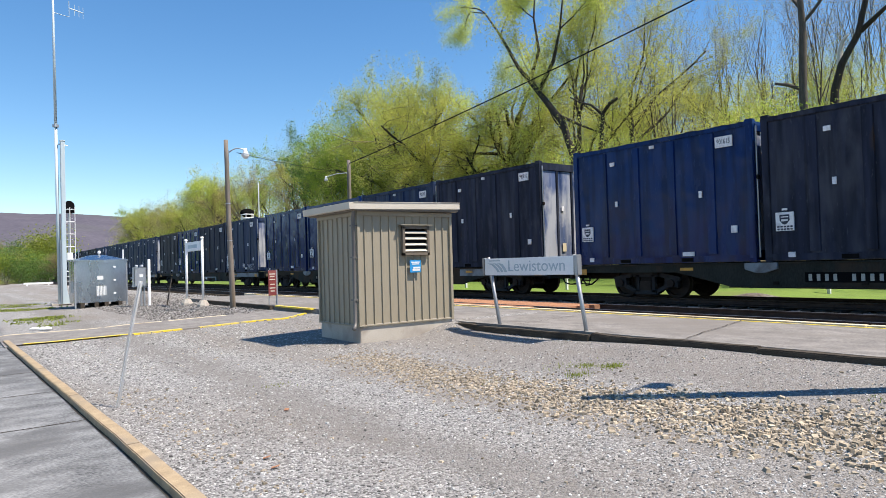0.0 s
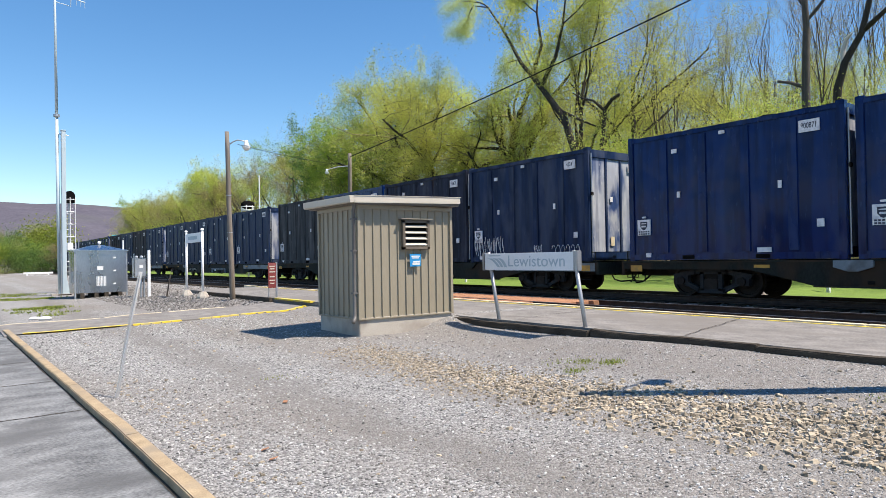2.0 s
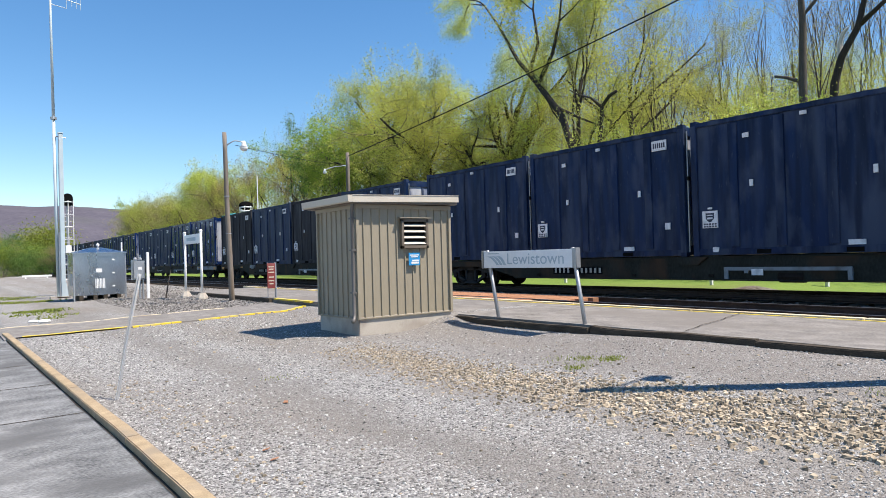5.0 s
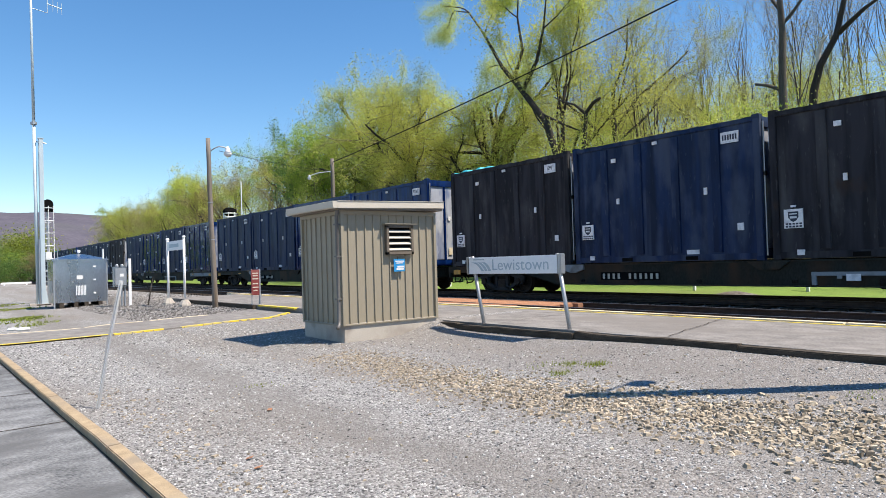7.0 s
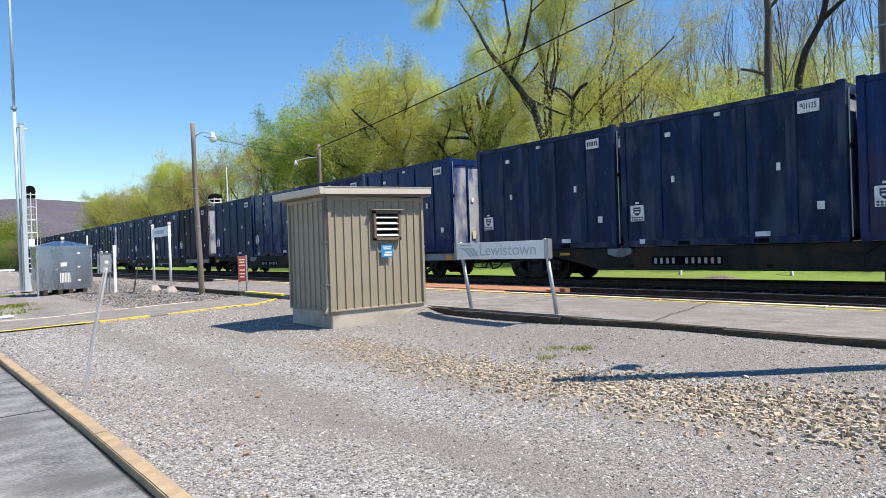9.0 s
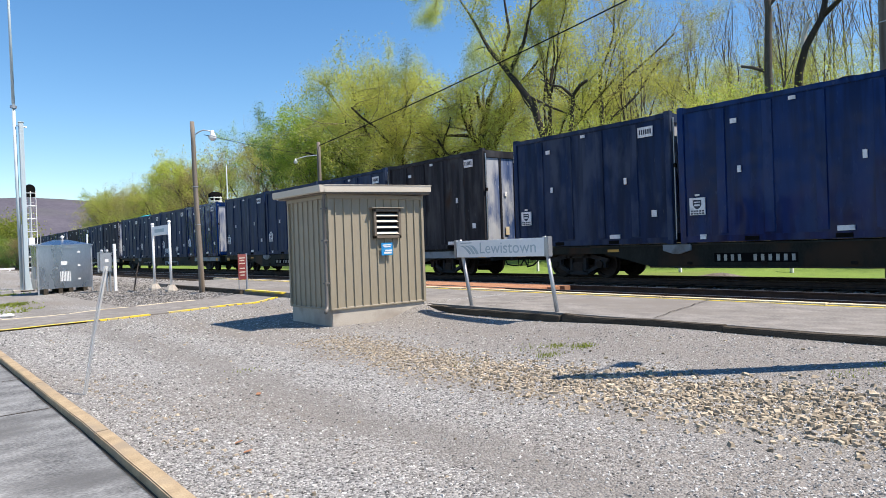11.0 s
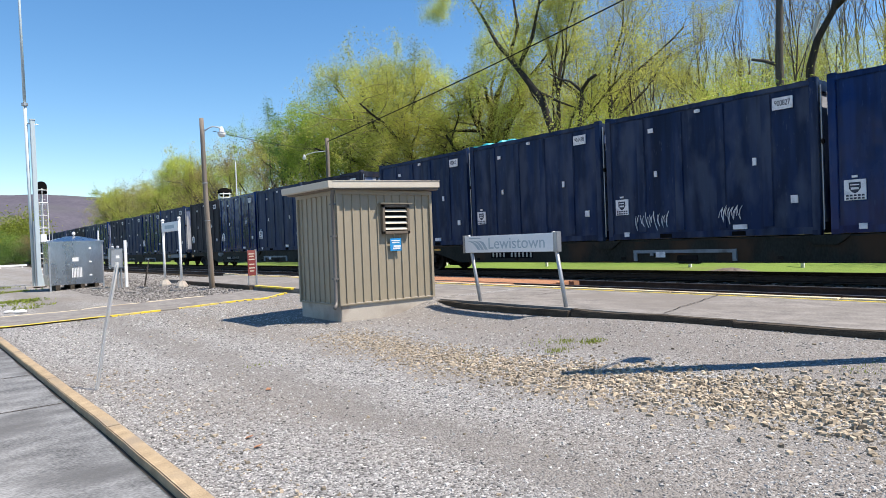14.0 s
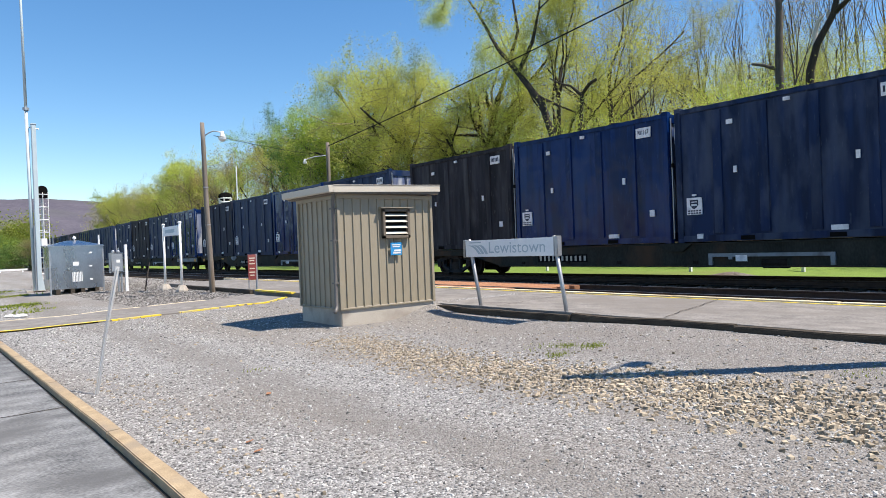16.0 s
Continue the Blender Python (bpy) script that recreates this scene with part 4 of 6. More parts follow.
def wagon():
    """Flat wagon, origin at rail level under its middle; the front is towards -y."""
    ob = thing("flat_wagon", pose(0, 0, 0), "grey-green steel flat wagon carrying four waste containers", "wagon", "wagons of the train")
    z1 = DECK - RAIL_Z - 0.01     # deck top over the rail
    # deep side sills, cut up over the bogies
    q, e = BOGIE_Y - 1.5, HALF
    out = [(-e, z1), (-e, z1 - 0.34), (-q - 0.9, z1 - 0.34), (-q + 0.5, 0.38), (q - 1.3, 0.38), (q - 0.3, z1 - 0.38), (q + 0.3, z1 - 0.24), (e, z1 - 0.24), (e, z1)]
    for s in (-1, 1):
        x = s * 1.22
        part("side_sill", Build().prism(out, "x", x - 0.05, x + 0.05), M_WAGON, ob, bevel=0.008)
        part("sill_flange", Build().box(x - 0.09, x + 0.09, -q + 0.5, q - 1.3, 0.35, 0.385), M_WAGON, ob)
        part("sill_flange", Build().box(x - 0.08, x + 0.085, -e, e, z1 - 0.04, z1 - 0.0), M_WAGON, ob)
    for s in (-1, 1):
        for sy in (-1,):
            ya, yb = sy * (e - 4.9), sy * (e - 0.1)
            part("sill_plate", Build().box(min(s * 1.27, s * 1.279), max(s * 1.27, s * 1.279), min(ya, yb), max(ya, yb), z1 - 0.31, z1 - 0.05), M_PALESILL, ob, "pale grey sill plate")
    part("centre_sill", Build().box(-0.35, 0.35, -e, e, 0.55, z1 - 0.05), M_BOGIE, ob)
    for i in range(9):
        y = -e + 2 * e * i / 8
        y = max(-e + 0.08, min(e - 0.08, y))
        part("cross_bearer", Build().box(-1.17, 1.17, y - 0.08, y + 0.08, z1 - 0.3, z1 - 0.02), M_BOGIE, ob)
    for y in (-e, e):
        part("end_sill", Build().box(-1.27, 1.27, y - 0.06, y + 0.06, z1 - 0.42, z1 - 0.02), M_WAGON, ob, bevel=0.015)
    # container pedestals on the sills
    me_ped = mesh_of("pedestal", Build().prism([(-0.55, 0.0), (-0.25, -0.22), (0.25, -0.22), (0.55, 0.0)], "x", -0.05, 0.05), M_WAGON, 0.01)
    me_pale = mesh_of("pedestal", Build().prism([(-0.42, 0.0), (-0.42, -0.16), (-0.1, -0.26), (0.1, -0.26), (0.42, -0.16), (0.42, 0.0)], "x", -0.05, 0.05), M_PALESILL, 0.01)
    for i in range(1, 4):
        y = -PITCH / 2 + END + i * (LEN + GAP) - GAP / 2
        for s in (-1, 1):
            part("pedestal", me_pale if i == 3 else me_ped, M_WAGON, ob, "pale grey container pedestal" if i == 3 else "", at=pose(s * 1.30, y, z1 - 0.01))
    # bogies
    bm = BOGIE
    for sy in (-1, 1):
        bg = part("bogie", bm["bolster"], M_BOGIE, ob, "grimy two-axle bogie", at=pose(0, sy * BOGIE_Y, 0))
        for s in (-1, 1):
            part("side_frame", bm[s], M_BOGIE, bg)
            part("spring_nest", bm["spring"][s], M_WHEEL, bg)
        for a in (-0.89, 0.89):
            part("wheelset", bm["wheelset"], M_WHEEL, bg, at=pose(0, a, 0.44))
    # end gear
    for sy in (-1, 1):
        y = sy * HALF
        part("coupler", Build().box(-0.09, 0.09, min(y, y + sy * 0.42), max(y, y + sy * 0.42), 0.66, 0.9).box(-0.16, 0.16, min(y + sy * 0.3, y + sy * 0.5), max(y + sy * 0.3, y + sy * 0.5), 0.64, 0.92), M_BOGIE, ob, bevel=0.03)
        hose = [(0.25, y, 0.72), (0.28, y + sy * 0.18, 0.5), (0.2, y + sy * 0.36, 0.34), (0.05, y + sy * 0.5, 0.30)]
        part("air_hose", Build().tube(hose, 0.028, 6), M_CABLE, ob)
        hose = [(-0.6, y, 0.62), (-0.62, y + sy * 0.15, 0.42), (-0.5, y + sy * 0.3, 0.36), (-0.2, y + sy * 0.5, 0.38)]
        part("air_hose", Build().tube(hose, 0.024, 6), M_CABLE, ob)
        for s in (-1, 1):
            part("reflector", Build().box(s * 1.285 - 0.006, s * 1.285 + 0.006, y - sy * 0.5 - 0.2, y - sy * 0.5 + 0.2, z1 - 0.30, z1 - 0.12), M_AMBER, ob, "amber reflector plate")
            part("reflector", Build().box(s * 1.285 - 0.006, s * 1.285 + 0.006, y - sy * 4.3 - 0.2, y - sy * 4.3 + 0.2, z1 - 0.19, z1 - 0.11), M_AMBER, ob, "amber reflector plate")
            st = Build().tube([(s * 1.22, y - sy * 0.3, z1 - 0.35), (s * 1.22, y - sy * 0.3, 0.42), (s * 1.22, y - sy * 0.75, 0.42), (s * 1.22, y - sy * 0.75, z1 - 0.35)], 0.018, 6)
            part("step_iron", st, M_BOGIE, ob)
            gr = Build().tube([(s * 1.2, y - sy * 0.12, z1 - 0.3), (s * 1.2, y - sy * 0.12, z1 + 0.3), (s * 1.2, y - sy * 0.62, z1 + 0.3), (s * 1.2, y - sy * 0.62, z1 - 0.02)], 0.016, 6)
            part("grab_iron", gr, M_WAGON, ob)
    # brake gear under the floor on the platform side, reporting marks as bars
    part("brake_cylinder", Build().tube([(-1.16, -3.0, 0.46), (-1.16, -2.4, 0.46), (-1.16, -2.3, 0.46), (-1.16, -1.7, 0.46)], [0.15, 0.15, 0.06, 0.04], 10), M_BOGIE, ob)
    part("brake_rail", Build().box(-1.335, -1.29, -4.1, -1.0, 0.62, 0.71), M_PALESILL, ob, "pale grey brake gear rail")
    for y in (-4.05, -1.6, -1.05):
        part("rail_bracket", Build().box(-1.33, -1.2, y - 0.05, y + 0.05, 0.40 if y != -1.6 else 0.55, 0.66), M_PALESILL, ob)
    part("rail_label", Build().box(-1.341, -1.33, -2.05, -1.75, 0.50, 0.66), M_DECAL, ob, "white label")
    for y in (5.9, 3.9, 1.9, -0.6, -5.2):
        part("sill_hook", Build().box(-1.31, -1.26, y - 0.07, y + 0.07, 0.44, 0.52), M_BOGIE, ob, bevel=0.01)
    part("mark_panel", Build().box(-1.276, -1.26, 3.1, 5.2, 0.50, 0.74), M_BLACK, ob)
    yy = 5.12
    for w in (0.13, 0.13, 0.13, 0.13, 0, 0.13, 0.13, 0.13, 0.13, 0.13, 0.13):
        if w:
            part("mark_bar", Build().box(-1.281, -1.27, yy - w * 0.62, yy, 0.54, 0.70), M_MARK, ob)
        yy -= (w or 0.16) + 0.055
    return ob


BOGIE = bogie_meshes()
CARS = ("bndb", "dnbb", "ndbg", "nnnn", "ncnc", "bbnn", "bnbn", "cnnn", "bnnn", "dnbc", "nbnd", "bncn", "nnbg", "dbnn", "bbnc", "nngn", "nbnn")
NUMBERS = {(0, 3): "901615", (1, 0): "900816", (1, 1): "900786", (1, 2): "901493", (1, 3): "900871", (2, 0): "4124", (2, 1): "150636", (2, 2): "901268",
           (5, 2): "901135", (7, 2): "900300", (8, 3): "900617", (8, 2): "901430", (9, 2): "901167", (4, 3): "1097", (8, 1): "900827", (5, 0): "901365"}
ROLLING = []    # wagons that come near
MOVERS = []     # thing, distance of its middle behind the front of its wagon, wagon number


def graffiti(ob, seed, tags):
    """Thin white spray scrawl low on the side, no letters: angular and looping strokes."""
    rng = np.random.default_rng(seed)
    x = SIDE - 0.008
    for y0, z0, w, h, k, loops in tags:
        b = Build()
        for j in range(k):
            cy = y0 + w * (0.5 - (j + 0.5) / k)
            sw = w / k * rng.uniform(0.45, 0.8)
            if loops:
                pts = [(x, cy + sw * 0.6 * math.cos(0.45 * q), z0 + h * (0.5 + 0.48 * math.sin(0.45 * q))) for q in range(1, 13)]
            else:
                pts = [(x, cy + sw * rng.uniform(-1, 1), z0 + h * (0.5 + 0.5 * rng.uniform(0.5, 1.1) * (-1) ** q)) for q in range(4)]
                pts = [tuple(np.array(pts[q]) * (1 - u) + np.array(pts[q + 1]) * u + np.array((0, 0.05, 0.03)) * math.sin(math.pi * u)) for q in range(3) for u in (0, 0.35, 0.7)]
            b.tube(pts, 0.009, 4)
        part("graffiti", b, M_DECAL, ob, "thin white spray graffiti")


def make_train():
    protos = {}
    w0 = None
    for n, kinds in enumerate(CARS):
        w = w0 = wagon() if w0 is None else copy_thing(w0, pose(0, 0, 0))
        MOVERS.append((w, PITCH / 2 - END, n, RAIL_Z))
        if n < 12:
            ROLLING.append(w)
        for i, k in enumerate(kinds):
            num = NUMBERS.get((n, i))
            key = (k, n > 11)
            if num or key not in protos:
                c = container(k, num, n > 11)
                if not num:
                    protos[key] = c
            else:
                c = copy_thing(protos[key], pose(0, 0, 0))
            if (n, i) == (2, 0):
                graffiti(c, 2, ((1.9, 0.2, 1.7, 0.75, 11, False), (-0.75, 0.28, 0.4, 0.3, 4, False), (-2.0, 0.15, 1.3, 0.42, 6, True)))
            if (n, i) == (8, 1):
                graffiti(c, 8, ((1.45, 0.28, 1.1, 0.5, 8, False), (-0.85, 0.36, 0.62, 0.48, 5, False)))
            if (n, i) == (4, 3) or (n, i) == (8, 2):
                bb = Build()
                for j in range(9):
                    y = 0.9 + 0.24 * j
                    bb.sphere((-1.0 + 0.1 * math.sin(j * 2.1), y, HGT + 0.0), 0.17, 7, 4, (1.3, 1, 0.45 + 0.25 * math.sin(j * 1.3)))
                part("torn_tarp", bb, M_TARP, c, "torn cyan tarpaulin edge")
            MOVERS.append((c, i * (LEN + GAP) + LEN / 2, n, DECK))


make_train()


def motions():
    for ob, back, n, z in MOVERS:
        rows = []
        for t, run in TRAVEL:
            s = (n - 1) * PITCH + back - run
            x, y, a = bend(s, TRACKS[1])
            rows.append((t, pose(x, y, z, 0, 0, math.degrees(a))))
        walk(ob, rows)
    # every wheelset rolls on its tread
    step = SPEED / 0.44 / FPS
    for ob in list(scene.objects):
        if ob.name.split(".")[0] == "wheelset" and ob.parent.parent in ROLLING:
            p = ob.matrix_basis.translation.copy()
            walk(ob, [(f / FPS, pose(p.x, p.y, p.z, -math.degrees(step * f))) for f in range(16 * FPS + 1)])




# ---- utility hut ----
def make_hut():
    X0, X1, Y0, Y1 = 6.20, 8.43, 10.90, 12.56
    ob = thing("utility_hut", pose(0, 0, 0), "tan metal-sided utility hut on a concrete footing beside the platform", "hut")
    part("footing", Build().box(X0 + 0.02, X1 - 0.02, Y0 + 0.02, Y1 - 0.02, -0.1, 0.50), M_CONCRETE, ob, "pale concrete footing", bevel=0.012)
    part("core", Build().box(X0 + 0.05, X1 - 0.05, Y0 + 0.05, Y1 - 0.05, 0.48, 2.64), M_BROWN, ob)
    n, w = 12, (X1 - X0) / 12

    def panel(width):
        # flat sheet with one raised standing rib at its edge
        return Build().prism([(0, 0), (0, -0.008), (width - 0.036, -0.008), (width - 0.032, -0.032), (width - 0.012, -0.032), (width - 0.008, -0.008), (width - 0.003, -0.008), (width - 0.003, 0)], "z", 0.47, 2.63)

    me = mesh_of("siding_panel", panel(w), M_TAN)
    for i in range(n):
        part("siding_panel", me, M_TAN, ob, at=pose(X0 + i * w, Y0 + 0.04, 0))
        part("siding_panel", me, M_TAN, ob, at=pose(X1 - i * w, Y1 - 0.04, 0, 0, 0, 180))
    m, w2 = 8, (Y1 - Y0) / 8
    me = mesh_of("siding_panel", panel(w2), M_TAN)
    for i in range(m):
        part("siding_panel", me, M_TAN, ob, at=pose(X0 + 0.04, Y1 - i * w2, 0, 0, 0, -90))
        part("siding_panel", me, M_TAN, ob, at=pose(X1 - 0.04, Y0 + i * w2, 0, 0, 0, 90))
    for x, y in ((X0, Y0), (X1, Y0), (X0, Y1), (X1, Y1)):
        part("corner_trim", Build().box(x - 0.012 if x == X0 else x - 0.05, x + 0.05 if x == X0 else x + 0.012, y - 0.012 if y == Y0 else y - 0.05, y + 0.05 if y == Y0 else y + 0.012, 0.465, 2.63), M_TAN, ob, bevel=0.004)
    part("base_flashing", Build().box(X0 - 0.014, X1 + 0.014, Y0 - 0.014, Y1 + 0.014, 0.452, 0.478), M_TAN, ob, bevel=0.004)
    part("frieze", Build().box(X0 - 0.015, X1 + 0.015, Y0 - 0.015, Y1 + 0.015, 2.56, 2.64), M_TAN, ob, bevel=0.004)
    # mono-pitch roof with pale fascia
    r = Build()
    a, b, c, d = X0 - 0.14, X1 + 0.10, Y0 - 0.14, Y1 + 0.14
    r.v = [(a, c, 2.63), (b, c, 2.66), (b, d, 2.66), (a, d, 2.63), (a, c, 2.77), (b, c, 2.83), (b, d, 2.83), (a, d, 2.77)]
    r.f = [(3, 2, 1, 0), (4, 5, 6, 7), (0, 1, 5, 4), (1, 2, 6, 5), (2, 3, 7, 6), (3, 0, 4, 7)]
    part("roof", r, M_BROWN, ob, bevel=0.01)
    f = Build()
    f.v = [(a - 0.02, c - 0.02, 2.655), (b + 0.02, c - 0.02, 2.715), (b + 0.02, c - 0.02, 2.845), (a - 0.02, c - 0.02, 2.785), (a - 0.02, c - 0.002, 2.655), (b + 0.02, c - 0.002, 2.715), (b + 0.02, c - 0.002, 2.845), (a - 0.02, c - 0.002, 2.785)]
    f.f = [(0, 1, 2, 3), (7, 6, 5, 4), (0, 4, 5, 1), (1, 5, 6, 2), (2, 6, 7, 3), (3, 7, 4, 0)]
    part("fascia", f, M_TANTRIM, ob, "light tan fascia", bevel=0.004)
    g = Build().prism([(a - 0.11, 2.67), (a - 0.12, 2.785), (a - 0.105, 2.79), (a - 0.02, 2.79), (a - 0.002, 2.66), (a - 0.09, 2.655)], "y", c - 0.02, d + 0.02)
    part("gutter", g, M_TANTRIM, ob, "light tan eaves gutter", bevel=0.004)
    part("roof_sheet", Build().prism([(a - 0.01, 2.786), (a - 0.01, 2.796), (b + 0.03, 2.856), (b + 0.03, 2.846)], "y", c - 0.03, d + 0.03), M_TANTRIM, ob)
    # downpipe on the gutter side near the front corner
    x = X0 - 0.065
    part("downpipe", Build().tube([(x - 0.03, Y0 - 0.04, 2.67), (x - 0.01, Y0 + 0.0, 2.60), (x, Y0 + 0.05, 2.52), (x, Y0 + 0.05, 0.55), (x - 0.02, Y0 + 0.02, 0.48), (x - 0.10, Y0 - 0.07, 0.43)], 0.036, 8), M_PIPE, ob, "grey downpipe", smooth=True)
    for z in (0.95, 1.75, 2.35):
        part("pipe_strap", Build().box(x - 0.048, X0 + 0.0, Y0 + 0.0, Y0 + 0.10, z, z + 0.03), M_PIPE, ob)
    # louvred vent
    # black sheet stands in for the shade behind the slats
    part("vent_back", Build().box(7.23, 7.78, Y0 - 0.006, Y0 + 0.02, 1.83, 2.33), M_BLACK, ob)
    for x0, x1, z0, z1 in ((7.18, 7.24, 1.78, 2.36), (7.77, 7.83, 1.78, 2.36), (7.18, 7.83, 1.78, 1.84), (7.18, 7.83, 2.31, 2.37)):
        part("vent_frame", Build().box(x0, x1, Y0 - 0.06, Y0 + 0.01, z0, z1), M_BROWN, ob, bevel=0.006)
    part("drip_cap", Build().box(7.12, 7.89, Y0 - 0.10, Y0 + 0.01, 2.375, 2.395), M_TAN, ob, bevel=0.004)
    for i in range(4):
        z = 1.86 + 0.118 * i
        s = Build()
        s.v = [(7.24, Y0 - 0.055, z), (7.77, Y0 - 0.055, z), (7.77, Y0 - 0.005, z + 0.045), (7.24, Y0 - 0.005, z + 0.045), (7.24, Y0 - 0.057, z + 0.008), (7.77, Y0 - 0.057, z + 0.008), (7.77, Y0 - 0.007, z + 0.053), (7.24, Y0 - 0.007, z + 0.053)]
        s.f = [(3, 2, 1, 0), (4, 5, 6, 7), (0, 1, 5, 4), (1, 2, 6, 5), (2, 3, 7, 6), (3, 0, 4, 7)]
        part("louvre_slat", s, M_TANTRIM, ob, "pale louvre slat")
    nb = part("notice", Build().box(7.34, 7.61, Y0 - 0.042, Y0 - 0.034, 1.44, 1.69), M_SIGNBLUE, ob, "bright blue notice plate with white writing", bevel=0.003)
    for z, x0, x1, h in ((1.645, 7.37, 7.58, 0.02), (1.61, 7.39, 7.56, 0.02), (1.535, 7.42, 7.59, 0.035), (1.49, 7.40, 7.58, 0.035)):
        part("writing_bar", Build().box(x0, x1, Y0 - 0.045, Y0 - 0.041, z - h / 2, z + h / 2), M_WHITE, nb)


# ---- station name boards ----
def name_board(at, label, lean, two_sided=False):
    """Board in the y,z plane facing -x; origin on the ground under its middle."""
    ob = thing("station_sign", at, label, "sign")
    for s, y0, y1 in ((1, 0.95, 1.12 + lean), (-1, -1.20, -1.10 + lean)):
        part("post", Build().tube([(0, y0, -0.3), (0, y1, 1.40)], 0.036, 8), M_GALV, ob, "leaning galvanised post", smooth=True)
    c = lean
    top, bot = 1.38, 1.06
    part("board", Build().box(-0.05, 0.05, c - 1.20, c + 1.22, bot, top), M_SIGNFACE, ob, "pale grey-blue sign board", bevel=0.008)
    for y in (c - 1.19, c + 1.21):
        part("end_cap", Build().box(-0.06, 0.06, y - 0.035, y + 0.035, bot - 0.01, top + 0.02), M_GALV, ob, "silver end cap", bevel=0.01)
    part("end_cap", Build().box(-0.058, 0.058, c - 1.16, c - 1.13, bot - 0.006, top + 0.012), M_GALV, ob, bevel=0.006)
    tx = part("name", lettering("Lewistown", 0.30, M_SIGNTEXT, 0.001), M_SIGNTEXT, ob, "faded blue lettering")
    tx.matrix_basis = pose(-0.0525, c - 0.22, (top + bot) / 2) @ Matrix(((0, 0, -1, 0), (-1.12, 0, 0, 0), (0, 1, 0, 0), (0, 0, 0, 1)))
    # three swept bands as a plain mark
    for k in range(3):
        ya, yb = 1.13 - 0.145 * k, 0.80 - 0.10 * k
        pts = [(c + ya + (yb - ya) * i / 6, 1.285 - 0.17 * (i / 6) ** 2.2) for i in range(7)]
        out = pts + [(y - 0.10 + 0.03 * i / 6, z) for i, (y, z) in reversed(list(enumerate(pts)))]
        part("mark_band", Build().prism(out, "x", -0.0535 - 0.0006 * k, -0.0495), M_SIGNTEXT, ob)
    part("small_writing", Build().box(-0.0525, -0.0495, c + 0.72, c + 1.05, 1.325, 1.345), M_SIGNTEXT, ob)
    return ob


# ---- street furniture along the line ----
def lamp_pole(at, label, height, arm, radius, head_drop=0.36):
    """Wooden pole with a gooseneck lamp reaching along local +x."""
    ob = thing("lamp_pole", at, label, "lamp pole")
    k = 9
    part("pole", Build().tube([(0.03 * math.sin(i * 0.9) * 0.3, 0.02 * math.sin(i * 1.3) * 0.3, -0.4 + (height + 0.4) * i / k) for i in range(k + 1)], [radius * (1 - 0.28 * i / k) for i in range(k + 1)], 10), M_WOODPOLE, ob, "weathered wooden pole", smooth=True)
    z = height - head_drop - 0.1
    part("arm", Build().tube([(radius * 0.7, 0, z), (radius + 0.1, 0, z + 0.1), (arm * 0.55, 0, z + 0.17), (arm * 0.85, 0, z + 0.14), (arm, 0, z + 0.06)], 0.022 + 0.008 * (arm > 2), 6), M_WHITEMETAL if arm > 2 else M_GALV, ob, "curved steel arm", smooth=True)
    hd = part("lamp_head", Build().tube([(arm, 0, z + 0.16), (arm, 0, z + 0.06), (arm, 0, z), (arm, 0, z - 0.06)], [0.05, 0.075, 0.085, 0.15], 12), M_WHITEMETAL, ob, "white enamel lamp hood", smooth=True)
    part("lens", Build().tube([(arm, 0, z - 0.06), (arm, 0, z - 0.14), (arm, 0, z - 0.2)], [0.14, 0.13, 0.07], 12), M_GLASS, hd, "frosted lens", smooth=True)
    part("bracket", Build().box(radius * 0.5, radius * 0.9, -0.06, 0.06, z - 0.1, z + 0.1), M_GALV, ob, bevel=0.01)
    for zz in (height * 0.4, height * 0.62):
        part("pole_band", Build().tube([(0, 0, zz), (0, 0, zz + 0.03)], radius * 0.94, 10), M_GALV, ob)
    return ob


def cable(name, a, b, sag, r, label):
    pts = []
    for i in range(25):
        t = i / 24
        p = Vector(a).lerp(Vector(b), t)
        p.z -= sag * 4 * t * (1 - t)
        pts.append(p)
    return solid(name, Build().tube(pts, r, 5), M_CABLE, pose(0, 0, 0), label, "cable")


